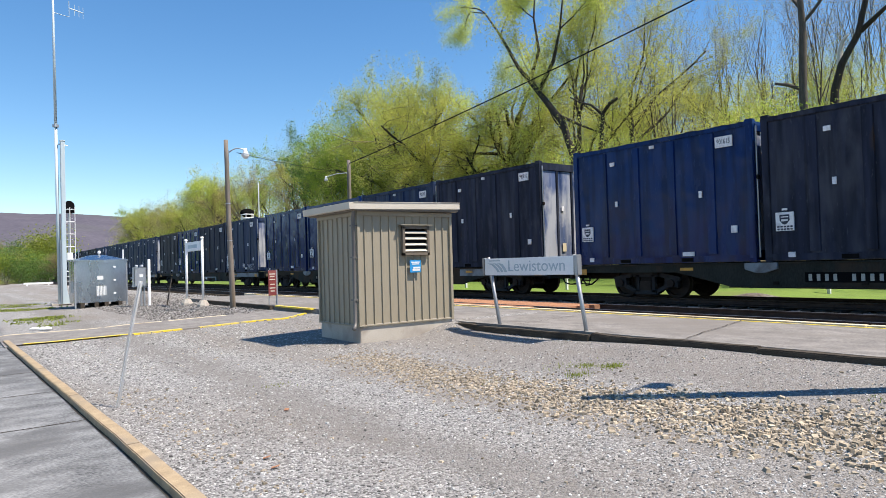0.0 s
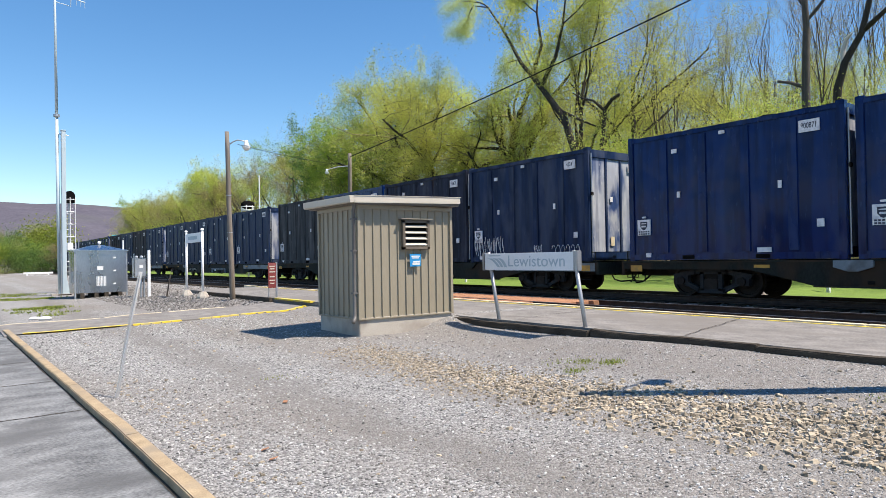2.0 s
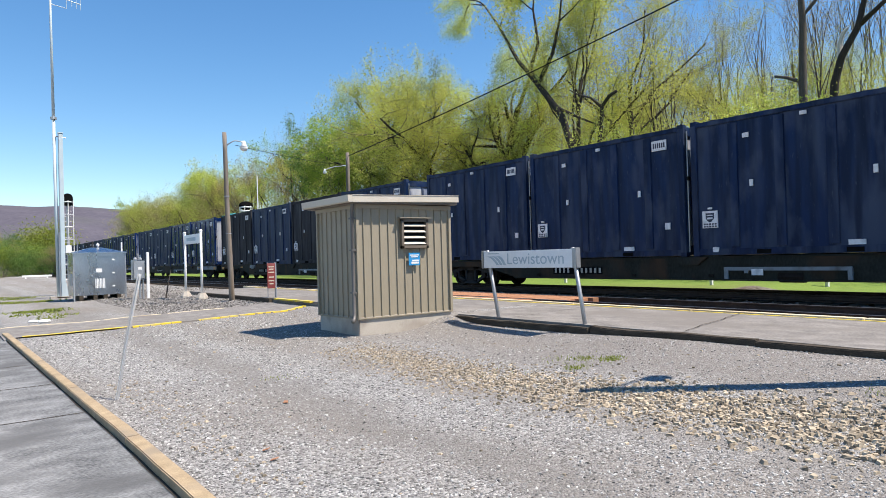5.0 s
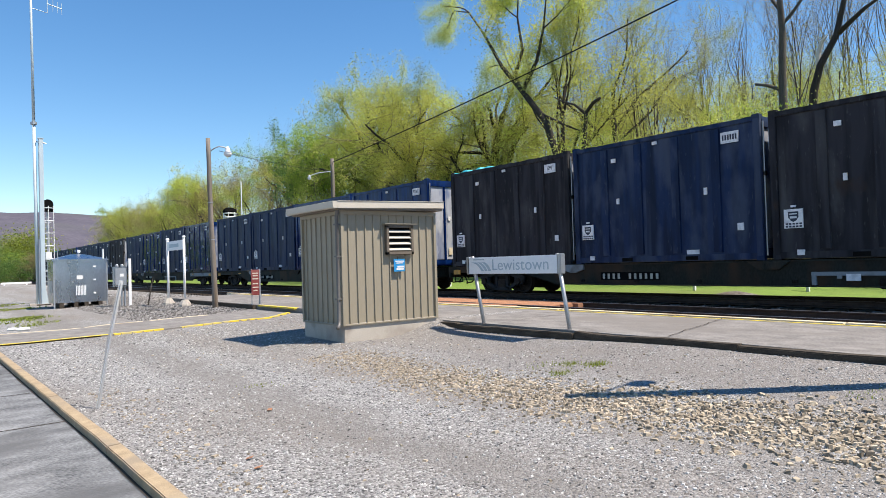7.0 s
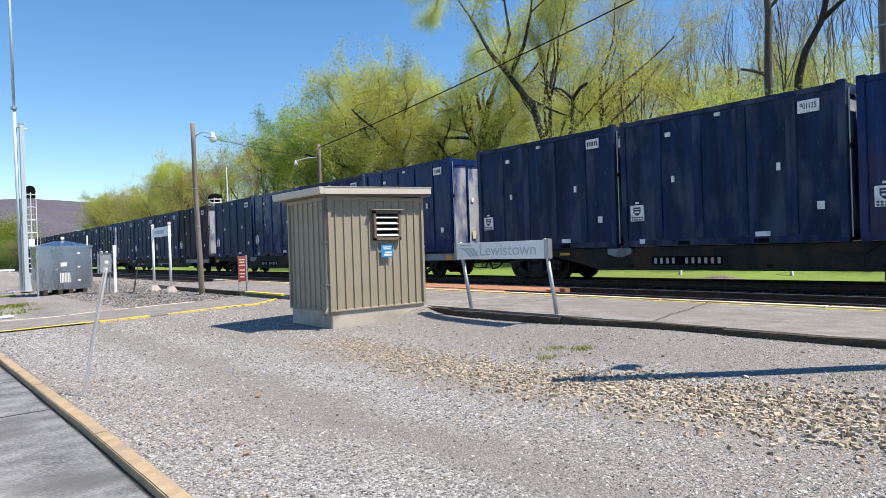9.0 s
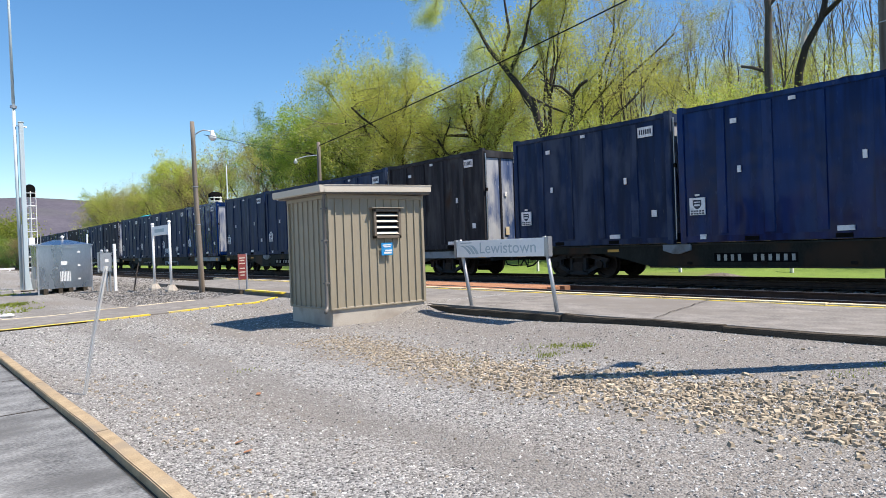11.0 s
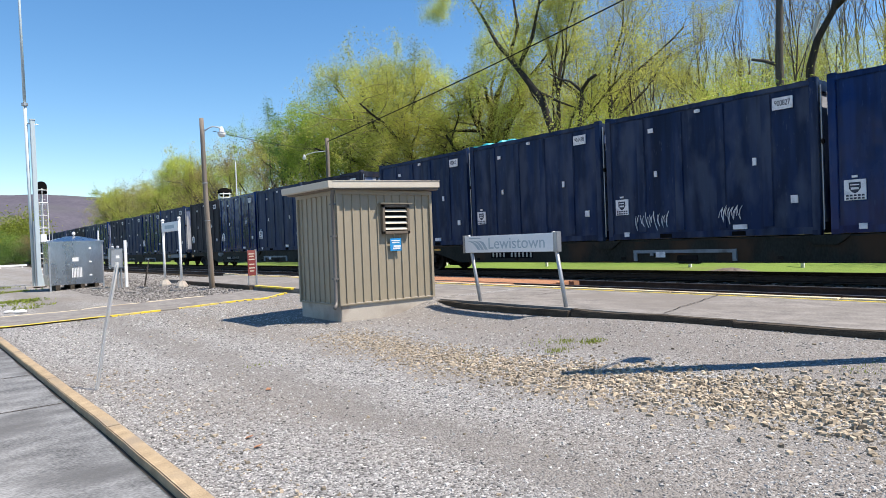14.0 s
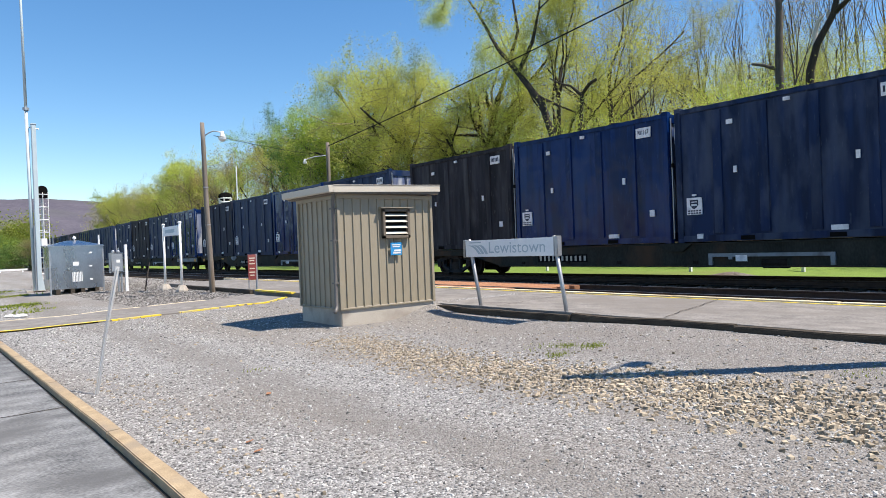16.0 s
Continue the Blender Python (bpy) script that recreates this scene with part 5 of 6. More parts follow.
def make_cabinet():
    ob = thing("relay_cabinet", pose(5.45, 33.1, 0.28), "bare aluminium relay cabinet with a low hipped roof on skids", "cabinet")
    w, d, h = 1.02, 0.85, 1.92
    part("body", Build().box(-w, w, -d, d, 0.06, h), M_ALU, ob, bevel=0.012)
    r = Build()
    r.v = [(-w - 0.06, -d - 0.06, h), (w + 0.06, -d - 0.06, h), (w + 0.06, d + 0.06, h), (-w - 0.06, d + 0.06, h), (-0.25, 0, h + 0.24), (0.25, 0, h + 0.24)]
    r.f = [(3, 2, 1, 0), (0, 1, 5, 4), (1, 2, 5), (2, 3, 4, 5), (3, 0, 4)]
    part("roof", r, M_ALU, ob, "hipped aluminium roof")
    part("eaves_trim", Build().box(-w - 0.07, w + 0.07, -d - 0.07, d + 0.07, h - 0.05, h + 0.004), M_ALU, ob, bevel=0.01)
    door = part("door", Build().box(-0.42, 0.48, -d - 0.025, -d, 0.22, h - 0.12), M_ALU, ob, bevel=0.008)
    part("door_label", Build().box(-0.17, 0.07, -d - 0.03, -d - 0.024, 1.05, 1.22), M_WHITE, door, "white label")
    part("handle", Build().box(-0.37, -0.29, -d - 0.07, -d - 0.02, 0.88, 0.96), M_GALV, door, bevel=0.01)
    for z in (0.4, 0.98, 1.56):
        part("hinge", Build().box(0.47, 0.58, -d - 0.04, -d - 0.0, z, z + 0.07), M_WHITEMETAL, door, bevel=0.008)
    for i in range(7):
        part("vent_slat", Build().box(-0.20 + i * 0.058, -0.165 + i * 0.058, -d - 0.035, -d - 0.02, 0.36, 0.78), M_WHITEMETAL, door, "pale vent slat")
    part("hood", Build().box(-0.5, 0.52, -d - 0.08, -d + 0.0, h - 0.16, h - 0.06), M_ALU, ob, bevel=0.01)
    for x in (-w, w):
        part("corner_angle", Build().box(x - 0.03, x + 0.03, -d - 0.02, -d + 0.02, -0.22, h - 0.04), M_GALV, ob)
    for x in (-0.75, -0.2, 0.2, 0.75):
        part("skid", Build().box(x - 0.08, x + 0.08, -d, d, -0.22, 0.07), M_TIMBER, ob)
    part("side_vent", Build().box(-w - 0.02, -w + 0.0, -0.3, 0.3, 0.5, 1.0), M_GALV, ob)
    part("globe", Build().sphere((0.1, 0.2, h + 0.36), 0.075, 8, 6), M_WHITEMETAL, ob, "white globe")
    part("globe_stem", Build().tube([(0.1, 0.2, h + 0.15), (0.1, 0.2, h + 0.32)], 0.03, 6), M_GALV, ob)
    part("whip_aerial", Build().tube([(w - 0.1, -d + 0.2, h), (w - 0.1, -d + 0.2, h + 0.45)], 0.035, 6), M_WHITEMETAL, ob, "white stub aerial")
    part("whip_aerial", Build().tube([(-w + 0.16, -d + 0.1, h), (-w + 0.16, -d + 0.1, h + 0.5)], 0.02, 6), M_GALV, ob)


def make_masts():
    ob = thing("radio_mast", pose(4.36, 37.1, 0.12), "tall thin pale steel radio mast with a side aerial", "mast")
    part("lower_tube", Build().tube([(0.06, 0, 0), (0.0, 0, 8.8)], 0.075, 10), M_PALE, ob, smooth=True)
    part("collar", Build().tube([(0, 0, 8.72), (0, 0, 8.84)], 0.14, 10), M_GALV, ob)
    part("upper_tube", Build().tube([(0, 0, 8.8), (-0.05, 0, 17.4)], [0.07, 0.045], 10), M_PALE, ob, smooth=True)
    ar = part("aerial_arm", Build().tube([(-0.03, 0, 14.4), (0.66, 0, 14.3), (0.66, 0, 15.1)], 0.02, 6), M_PALE, ob)
    part("aerial_boom", Build().tube([(0.66, 0, 14.75), (1.3, 0, 14.62)], 0.022, 6), M_PALE, ar)
    for x, zz in ((0.9, 14.7), (1.1, 14.66), (1.28, 14.62)):
        part("aerial_rod", Build().tube([(x, 0, zz - 0.28), (x, 0, zz + 0.28)], 0.012, 5), M_PALE, ar)
    part("mast_base", Build().box(-0.3, 0.45, -0.25, 0.25, -0.1, 0.06), M_CONCRETE, ob)
    p2 = thing("steel_post", pose(4.62, 37.0, 0.1), "thick square pale blue-grey steel post on a base plate", "post")
    part("shaft", Build().box(-0.10, 0.10, -0.10, 0.10, 0, 8.05), M_PALE, p2, bevel=0.02)
    part("cap", Build().box(-0.12, 0.12, -0.12, 0.12, 8.05, 8.1), M_PALE, p2, bevel=0.01)
    part("top_lug", Build().tube([(-0.2, 0, 7.9), (0.24, 0, 7.85)], 0.025, 6), M_GALV, p2)
    part("base_plate", Build().box(-0.28, 0.28, -0.28, 0.28, -0.04, 0.05), M_BOGIE, p2, bevel=0.01)
    for sx in (-1, 1):
        part("gusset", Build().prism([(0.10 * sx, 0.05), (0.24 * sx, 0.05), (0.10 * sx, 0.9)], "y", -0.015, 0.015), M_PALE, p2)
    part("conduit", Build().tube([(-0.14, -0.05, 0.0), (-0.14, -0.05, 3.2)], 0.03, 6), M_GALV, p2)
    # caged signal
    sg = thing("rail_signal", pose(5.26, 40.0, 0.15), "railway signal mast with caged ladder and round black hood", "signal")
    part("mast", Build().tube([(0, 0, -0.1), (0, 0, 5.0)], 0.07, 8), M_GALV, sg)
    part("backboard", Build().prism([(-0.25, 4.7), (-0.25, 5.1)] + [(-0.25 * math.cos(a), 5.1 + 0.26 * math.sin(a)) for a in [math.pi * i / 10 for i in range(1, 10)]] + [(0.25, 5.1), (0.25, 4.7)], "y", -0.14, -0.10), M_BLACK, sg, "round-topped black signal hood")
    for x in (-0.24, 0.0, 0.24):
        part("cage_bar", Build().tube([(x, -0.26 + 0.1 * abs(x), 0.9), (x, -0.26 + 0.1 * abs(x), 5.0)], 0.018, 5), M_WHITEMETAL, sg)
    for i in range(6):
        z = 1.6 + 0.66 * i
        part("cage_hoop", Build().tube([(0.26 * math.cos(a), -0.02 + 0.26 * math.sin(a), z) for a in [2 * math.pi * j / 12 for j in range(13)]], 0.022, 5), M_WHITEMETAL, sg)
    for i in range(16):
        part("rung", Build().tube([(-0.16, -0.05, 0.5 + 0.28 * i), (0.16, -0.05, 0.5 + 0.28 * i)], 0.012, 5), M_GALV, sg)
    part("junction_box", Build().box(-0.15, 0.12, -0.28, -0.06, 2.2, 2.6), M_WHITEMETAL, sg, bevel=0.01)
    # second caged signal beyond the train
    sg2 = thing("rail_signal", pose(21.6, 57.7, 0.1), "railway signal beyond the train, black hood over a white cage", "signal")
    part("mast", Build().tube([(0, 0, -0.1), (0, 0, 6.4)], 0.08, 8), M_GALV, sg2)
    part("hood", Build().sphere((0, 0, 6.55), 0.5, 10, 6, (1.3, 1, 0.8)), M_BLACK, sg2, "dark round hood")
    for i in range(4):
        part("cage_hoop", Build().tube([(0.55 * math.cos(a), 0.5 * math.sin(a), 5.4 + 0.33 * i) for a in [2 * math.pi * j / 12 for j in range(13)]], 0.05, 5), M_WHITEMETAL, sg2)
    for j in range(6):
        a = 2 * math.pi * j / 6
        part("cage_bar", Build().tube([(0.55 * math.cos(a), 0.5 * math.sin(a), 4.6), (0.55 * math.cos(a), 0.5 * math.sin(a), 6.5)], 0.04, 5), M_WHITEMETAL, sg2)
    part("finial", Build().tube([(1.1, 0, 4.0), (1.1, 0, 9.3)], 0.05, 5), M_WHITEMETAL, sg2)


def make_small_furniture():
    # portal sign frame
    ob = thing("sign_frame", pose(8.0, 27.35, 0.25), "white two-post frame holding a grey station board edge-on", "sign frame")
    for y in (-1.08, 1.08):
        part("post", Build().tube([(0, y, -0.1), (0, y, 2.62)], 0.05, 10), M_WHITEMETAL, ob, "white round post", smooth=True)
        f = Build().tube([(0, y, -0.2), (0, y, 0.02), (0, y, 0.2)], [0.27, 0.24, 0.13], 8)
        part("footing", f, M_CONCRETE, ob, "crumbling concrete footing")
        part("post_cap", Build().tube([(0, y, 2.62), (0, y, 2.68)], [0.08, 0.04], 8), M_WHITEMETAL, ob)
    part("board", Build().box(-0.06, 0.06, -1.0, 1.0, 2.15, 2.52), M_SIGNFACE, ob, "grey station board", bevel=0.01)
    part("writing_bar", Build().box(-0.066, -0.058, -0.6, 0.6, 2.26, 2.40), M_SIGNTEXT, ob)
    # red warning board
    ob = thing("warning_sign", pose(8.62, 20.9, 0.36), "dark red warning board on two thin posts", "sign")
    for x in (-0.12, 0.13):
        part("post", Build().tube([(x, 0, -0.25), (x, 0, 1.2)], 0.017, 6), M_GALV, ob)
    part("side_post", Build().box(0.13, 0.175, -0.03, 0.03, -0.25, 1.2), M_GALV, ob)
    bd = part("board", Build().box(-0.15, 0.125, -0.045, -0.02, 0.35, 1.18), M_REDSIGN, ob, bevel=0.006)
    for z, w in ((1.06, 0.2), (0.98, 0.16), (0.88, 0.2), (0.72, 0.18), (0.6, 0.2), (0.5, 0.14)):
        part("writing_bar", Build().box(-0.012 - w / 2, -0.012 + w / 2, -0.049, -0.044, z - 0.018, z + 0.018), M_TANTRIM, bd)
    # meter box on its post
    ob = thing("meter_box", pose(6.62, 30.1, 0.2), "grey steel meter box beside a white post", "meter box")
    part("box", Build().box(-0.34, 0.16, -0.15, 0.15, 0.78, 1.62), M_ALU, ob, bevel=0.015)
    part("box_lid", Build().box(-0.31, 0.13, -0.17, -0.15, 0.83, 1.58), M_GALV, ob, bevel=0.01)
    part("label", Build().box(-0.12, 0.02, -0.176, -0.168, 1.2, 1.32), M_WHITE, ob)
    for x in (-0.2, 0.0):
        part("conduit_cap", Build().sphere((x, 0, 1.66), 0.07, 8, 5), M_GALV, ob)
    part("white_post", Build().box(0.24, 0.35, -0.05, 0.05, -0.3, 1.95), M_WHITEMETAL, ob, "white post", bevel=0.01)
    for x in (-0.02, 0.10):
        part("leg", Build().tube([(x, 0, -0.3), (x, 0, 0.8)], 0.04, 6), M_GALV, ob)
    # leaning marker post by the kerb
    ob = thing("marker_post", pose(1.53, 8.35, 0.05), "slim pale plastic guard sleeve leaning by the kerb", "post")
    part("sleeve", Build().tube([(0, 0, -0.15), (0.14, -0.01, 0.7), (0.29, -0.03, 1.45)], [0.018, 0.021, 0.024], 8), M_GUARD, ob, smooth=True)
    part("sleeve_seam", Build().beam((0.0, -0.020, 0.0), (0.28, -0.054, 1.42), 0.008, 0.006), M_GALV, ob)
    # dead stick near the meter box
    solid("fallen_branch", Build().tube([(7.35, 29.0, 0.2), (7.55, 29.3, 0.9), (7.75, 29.7, 1.35)], [0.035, 0.025, 0.012], 6).tube([(7.5, 29.2, 0.75), (7.3, 29.1, 1.1)], [0.02, 0.01], 5), M_BARK, pose(0, 0, 0), "dead branch propped in the ballast by the meter box", "branch")
    # white marker stones by the path
    for x, y, r in ((1.98, 21.9, 0.10), (2.2, 21.5, 0.13)):
        b = Build().sphere((0, 0, 0), r, 9, 6, (1.3, 1, 0.5))
        b.v = [(a + 0.03 * noise.noise((a * 9, c * 9, d * 9 + x)), c, d) for a, c, d in b.v]
        solid("painted_rock", b, M_WHITE, pose(x, y, ground_z(x, y) + r * 0.35), "white painted rock at the path edge", "rock", "painted rocks", smooth=False)
    solid("track_barrier", Build().box(7.9, 11.2, 99.9, 100.1, 0.45, 0.68).box(8.2, 8.35, 99.92, 100.08, 0, 0.45).box(10.6, 10.75, 99.92, 100.08, 0, 0.45), M_WHITEMETAL, pose(0, 0, 0), "low white rail barrier beside the far track", "barrier")
    # white stakes in the grass beyond
    b = Build().box(-0.05, 0.05, -0.05, 0.05, -0.2, 0.9)
    st = solid("marker_stake", b, M_WHITEMETAL, pose(24, 22, ground_z(24, 22)), "short white stake in the grass", "stake", "white stakes")
    for y in (14.5, 10.2, 30.0):
        copy_thing(st, pose(24.2, y, ground_z(24.2, y)))


make_hut()
name_board(pose(8.56, 8.57, 0.29), "pale grey station name board on leaning steel posts by the platform", 0.20)
lamp_pole(pose(8.16, 23.4, 0.2, 0, -1.2, -20), "weathered wooden pole with a white gooseneck lamp beside the path", 6.05, 0.66, 0.105)
lamp_pole(pose(22.0, 39.64, 0.1, 0, 0, 97), "wooden pole beyond the tracks with a long-armed white lamp", 8.75, 2.75, 0.17, 0.85)
lamp_pole(pose(22.1, 6.50, 0.1, 0, 0, 60), "tall grey pole standing beyond the train", 12.0, 1.4, 0.21)
lamp_pole(pose(7.8, 1.86, 0.28, 0, 0, -3), "wooden platform lamp pole with a short arm", 6.3, 0.62, 0.14)
cable("overhead_wire", (22.0, 39.6, 8.6), (22.1, 6.5, 11.9), 0.25, 0.03, "black overhead wire sagging between poles beyond the train")
cable("overhead_wire", (8.4, 23.3, 5.8), (22.0, 39.6, 8.0), 0.12, 0.012, "thin black lamp wire crossing above the tracks")
make_cabinet()
make_masts()
make_small_furniture()


# ---- far hill, trees ----
def far_hill():
    b = Build()
    n, rows = 60, 8
    for j in range(rows + 1):
        for i in range(n + 1):
            x = -900 + 1500 * i / n
            ridge = 128 + 10 * noise.noise((x * 0.004, 0.3, 0)) - 25 * smooth_step(60, -500, x) + 8 * noise.noise((x * 0.012, 4, 0))
            t = j / rows
            b.v.append((x, 900 + 700 * t + 60 * noise.noise((x * 0.003, t * 2, 2)), -5 + ridge * math.sin(t * math.pi / 2) + 5 * noise.noise((x * 0.015, t * 5, 1)) * math.sin(t * math.pi)))
    w = n + 1
    b.f = [(j * w + i, j * w + i + 1, (j + 1) * w + i + 1, (j + 1) * w + i) for j in range(rows) for i in range(n)]
    # ridge colour already carries the haze
    solid("backdrop", b, M_HILL, pose(0, 0, 0), "long wooded ridge on the horizon, distance haze in its purple-brown colour", "hill", kind="structure", smooth=True)


def grow(b, tips, rng, p, d, length, r, level, top, bendy, spread, kids, up):
    """One limb as a bent tapering tube, then its own limbs."""
    n = 5 if level < 2 else 3
    path, rad, dirs = [Vector(p)], [r], [d]
    q, v = Vector(p), Vector(d)
    for i in range(n):
        v = (v + Vector(rng.uniform(-1, 1, 3)) * bendy + Vector((0, 0, up))).normalized()
        q = q + v * (length / n)
        path.append(q.copy())
        rad.append(max(0.006, r * (1 - 0.62 * (i + 1) / n)))
        dirs.append(v.copy())
    first = len(b.f)
    b.tube(path, rad, 7 if level == 0 else 5 if level == 1 else 3, caps=False)
    if level >= 2:
        b.fine += range(first, len(b.f))
    if level >= top - 1:
        for i in range(1, n + 1):
            tips.append(path[i])
    if level == top:
        return
    k = kids[min(level, len(kids) - 1)]
    for c in range(k):
        f = 0.35 + 0.65 * (c + rng.uniform(0.2, 1.0)) / k
        i = min(n - 1, int(f * n))
        at = path[i].lerp(path[i + 1], min(1.0, f * n - i))
        a = rng.uniform(0, 2 * math.pi)
        e = dirs[i].orthogonal().normalized()
        e.rotate(Matrix.Rotation(a, 3, dirs[i]))
        sp = spread * rng.uniform(0.65, 1.25)
        nd = (dirs[i] * math.cos(sp) + e * math.sin(sp)).normalized()
        grow(b, tips, rng, at, nd, length * rng.uniform(0.45, 0.72) * (1.12 - 0.4 * f if level == 0 else 0.95), rad[i] * rng.uniform(0.45, 0.65), level + 1, top, bendy * 1.25, spread, kids, up * 0.8)


def leaf_mesh(name, rng, tips, count, size, scatter, mat, droop=0.0):
    tips = np.array([tuple(t) for t in tips])
    c = tips[rng.integers(0, len(tips), count)] + rng.normal(0, scatter, (count, 3))
    c[:, 2] -= np.abs(rng.normal(0, droop, count)) if droop else 0
    a = rng.normal(0, 1, (count, 3))
    a /= np.linalg.norm(a, axis=1)[:, None]
    h = rng.normal(0, 1, (count, 3))
    bb = np.cross(a, h)
    bb /= np.linalg.norm(bb, axis=1)[:, None]
    s = (size * rng.uniform(0.55, 1.35, count))[:, None]
    v = np.stack([c - a * s, c + bb * s * 0.75 + a * s * 0.3, c + a * s * 0.6 - bb * s * 0.6], 1).reshape(-1, 3)
    me = bpy.data.meshes.new(name)
    me.vertices.add(count * 3)
    me.vertices.foreach_set("co", v.ravel())
    me.loops.add(count * 3)
    me.loops.foreach_set("vertex_index", np.arange(count * 3))
    me.polygons.add(count)
    me.polygons.foreach_set("loop_start", np.arange(count) * 3)
    me.update(calc_edges=True)
    me.materials.append(mat)
    return me


def tree(seed, label, height=16, trunk=0.32, crown=0.35, spread=0.75, kids=(7, 4, 3), top=3, bendy=0.14, up=0.06, leaves=5000, size=0.16,
         scatter=0.35, bark=M_BARK, leaf=M_LEAF, lean=(0, 0), droop=0.0, stems=1, category="tree", nm="tree"):
    rng = np.random.default_rng(seed)
    ob = thing(nm, pose(0, 0, -50), label, category, "trees behind the line" if nm == "tree" else "shrubs behind the line")
    b, tips = Build(), []
    for s in range(stems):
        off = Vector((rng.uniform(-0.5, 0.5), rng.uniform(-0.5, 0.5), 0)) * (stems > 1)
        d = Vector((lean[0] + rng.uniform(-0.25, 0.25) * (stems > 1), lean[1] + rng.uniform(-0.3, 0.3) * (stems > 1), 1)).normalized()
        grow(b, tips, rng, Vector((0, 0, -0.6)) + off, d, height * crown * 2 if stems == 1 else height * 0.6, trunk, 0, top, bendy, spread, kids, up)
    zs = max(t.z for t in tips)
    k = height / zs
    b.v = [(x * k, y * k, z * k) for x, y, z in b.v]
    tips = [t * k for t in tips]
    me = bpy.data.meshes.new("limbs")
    me.from_pydata(b.v, [], b.f)
    me.materials.append(bark)
    me.materials.append(M_TWIG if leaf is M_BUD else M_SHOOT)
    for p in me.polygons:
        p.use_smooth = True
    for i in b.fine:
        me.polygons[i].material_index = 1
    part("trunk", me, bark, ob)
    if leaves:
        part("crown", leaf_mesh("crown", rng, tips, leaves, size, scatter, leaf, droop), leaf, ob)
    return ob


def plant(proto, x, y, turn, scale=1.0, dz=0.0):
    ob = copy_thing(proto, pose(x, y, ground_z(x, y) + dz, 0, 0, turn))
    ob.scale = (scale, scale, scale)
    return ob


def woods():
    rng = np.random.default_rng(11)
    leafy = [tree(k, "broad tree in fresh yellow-green spring leaf behind the line", 20, 0.5, 0.27, 0.80, (8, 5, 4), 3, 0.26, 0.05, 30000, 0.078, 0.38, M_BARK, M_LEAF, droop=0.15) for k in (3, 8)]
    airy = [tree(k, "airy tree with thin new leaves and dark limbs", 20, 0.34, 0.34, 0.62, (7, 5, 4), 3, 0.22, 0.07, 22000, 0.056, 0.32, M_BARK, M_LEAF, droop=0.1) for k in (5, 21)]
    green = [tree(31, "rounded tree in denser mid-green leaf", 16, 0.3, 0.30, 0.75, (9, 5, 4), 3, 0.2, 0.04, 22000, 0.07, 0.27, M_BARK, M_LEAFGREEN, droop=0.1)]
    deep = [tree(41, "upright darker green tree at the wood's edge", 19, 0.3, 0.42, 0.5, (11, 4, 3), 3, 0.15, 0.05, 17000, 0.10, 0.35, M_BARK, M_LEAFDEEP)]
    bare = [tree(k, "tall bare forest tree with fine upright twigs", 20, 0.15, 0.44, 0.34, (7, 4, 3), 3, 0.12, 0.12, 1500, 0.045, 0.3, M_BARK if k == 52 else M_BARKGREY, M_BUD) for k in (51, 52, 53)]
    tan = [tree(k, "budding tan-brown tree not yet in leaf", 14, 0.22, 0.34, 0.6, (9, 5, 4), 3, 0.18, 0.07, 8000, 0.075, 0.35, M_BARKGREY, M_BUD) for k in (61,)]
    bush = [tree(k, "spring-green understory shrub at the wood's edge", 6.5, 0.05, 0.4, 0.7, (6, 5), 2, 0.2, 0.08, 11000, 0.040, 0.5, M_TWIG, M_LEAF if k % 2 else M_LEAFGREEN, stems=4, category="shrub", nm="shrub") for k in (71, 72, 73)]
    hedge = [tree(k, "dense green thicket at the far end of the yard", 6.5, 0.05, 0.4, 0.8, (6, 5), 2, 0.2, 0.05, 7000, 0.11, 0.6, M_TWIG, M_LEAFGREEN if k == 75 else M_LEAFDEEP, stems=4, category="shrub", nm="shrub") for k in (75, 76)]
    haze = [tree(77, "thin young growth in small yellow-green leaf", 13, 0.07, 0.45, 0.5, (8, 5, 3), 3, 0.16, 0.09, 16000, 0.040, 0.55, M_TWIG, M_LEAF, stems=3, category="shrub", nm="shrub")]
    # the two large spreading trees and the tall one
    plant(leafy[1], 36, 51.5, 140, 1.06)
    plant(leafy[1], 38, 57.5, 290, 1.02)
    plant(leafy[1], 36, 46.5, 250, 0.86)
    plant(green[0], 40, 68.0, 120, 1.1)
    plant(leafy[1], 33, 43.0, 75, 0.70)
    plant(airy[0], 38, 52.0, 280, 0.86)
    plant(leafy[0], 41, 42.0, 30, 0.72)
    plant(leafy[0], 42, 36.5, 200, 0.66)
    plant(airy[1], 39, 44.0, 140, 0.8)
    tall = [tree(k, "tall upright tree, its high crown in fresh yellow-green leaf", 24, 0.36, 0.36, 0.52, (8, 5, 4), 3, 0.22, 0.09, 36000, 0.068, 0.36, M_BARK, M_LEAF, droop=0.1) for k in (81,)]
    far = [tree(k, "spring-green tree along the far edge of the wood", 20, 0.4, 0.30, 0.75, (8, 5, 4), 3, 0.22, 0.05, 15000, 0.11, 0.40, M_BARK, M_LEAF) for k in (91, 92)]
    plant(tall[0], 37, 33.0, 60, 1.0)
    plant(airy[0], 39, 30.5, 150, 1.0)
    plant(leafy[0], 40, 47.0, 110, 0.95)
    plant(green[0], 36, 64.0, 0, 1.15)
    plant(green[0], 33.5, 57.0, 150, 0.8)
    plant(green[0], 34.0, 61.0, 50, 0.75)
    plant(deep[0], 33.5, 67.5, 40, 0.93)
    plant(tan[0], 41, 80, 140, 1.25)
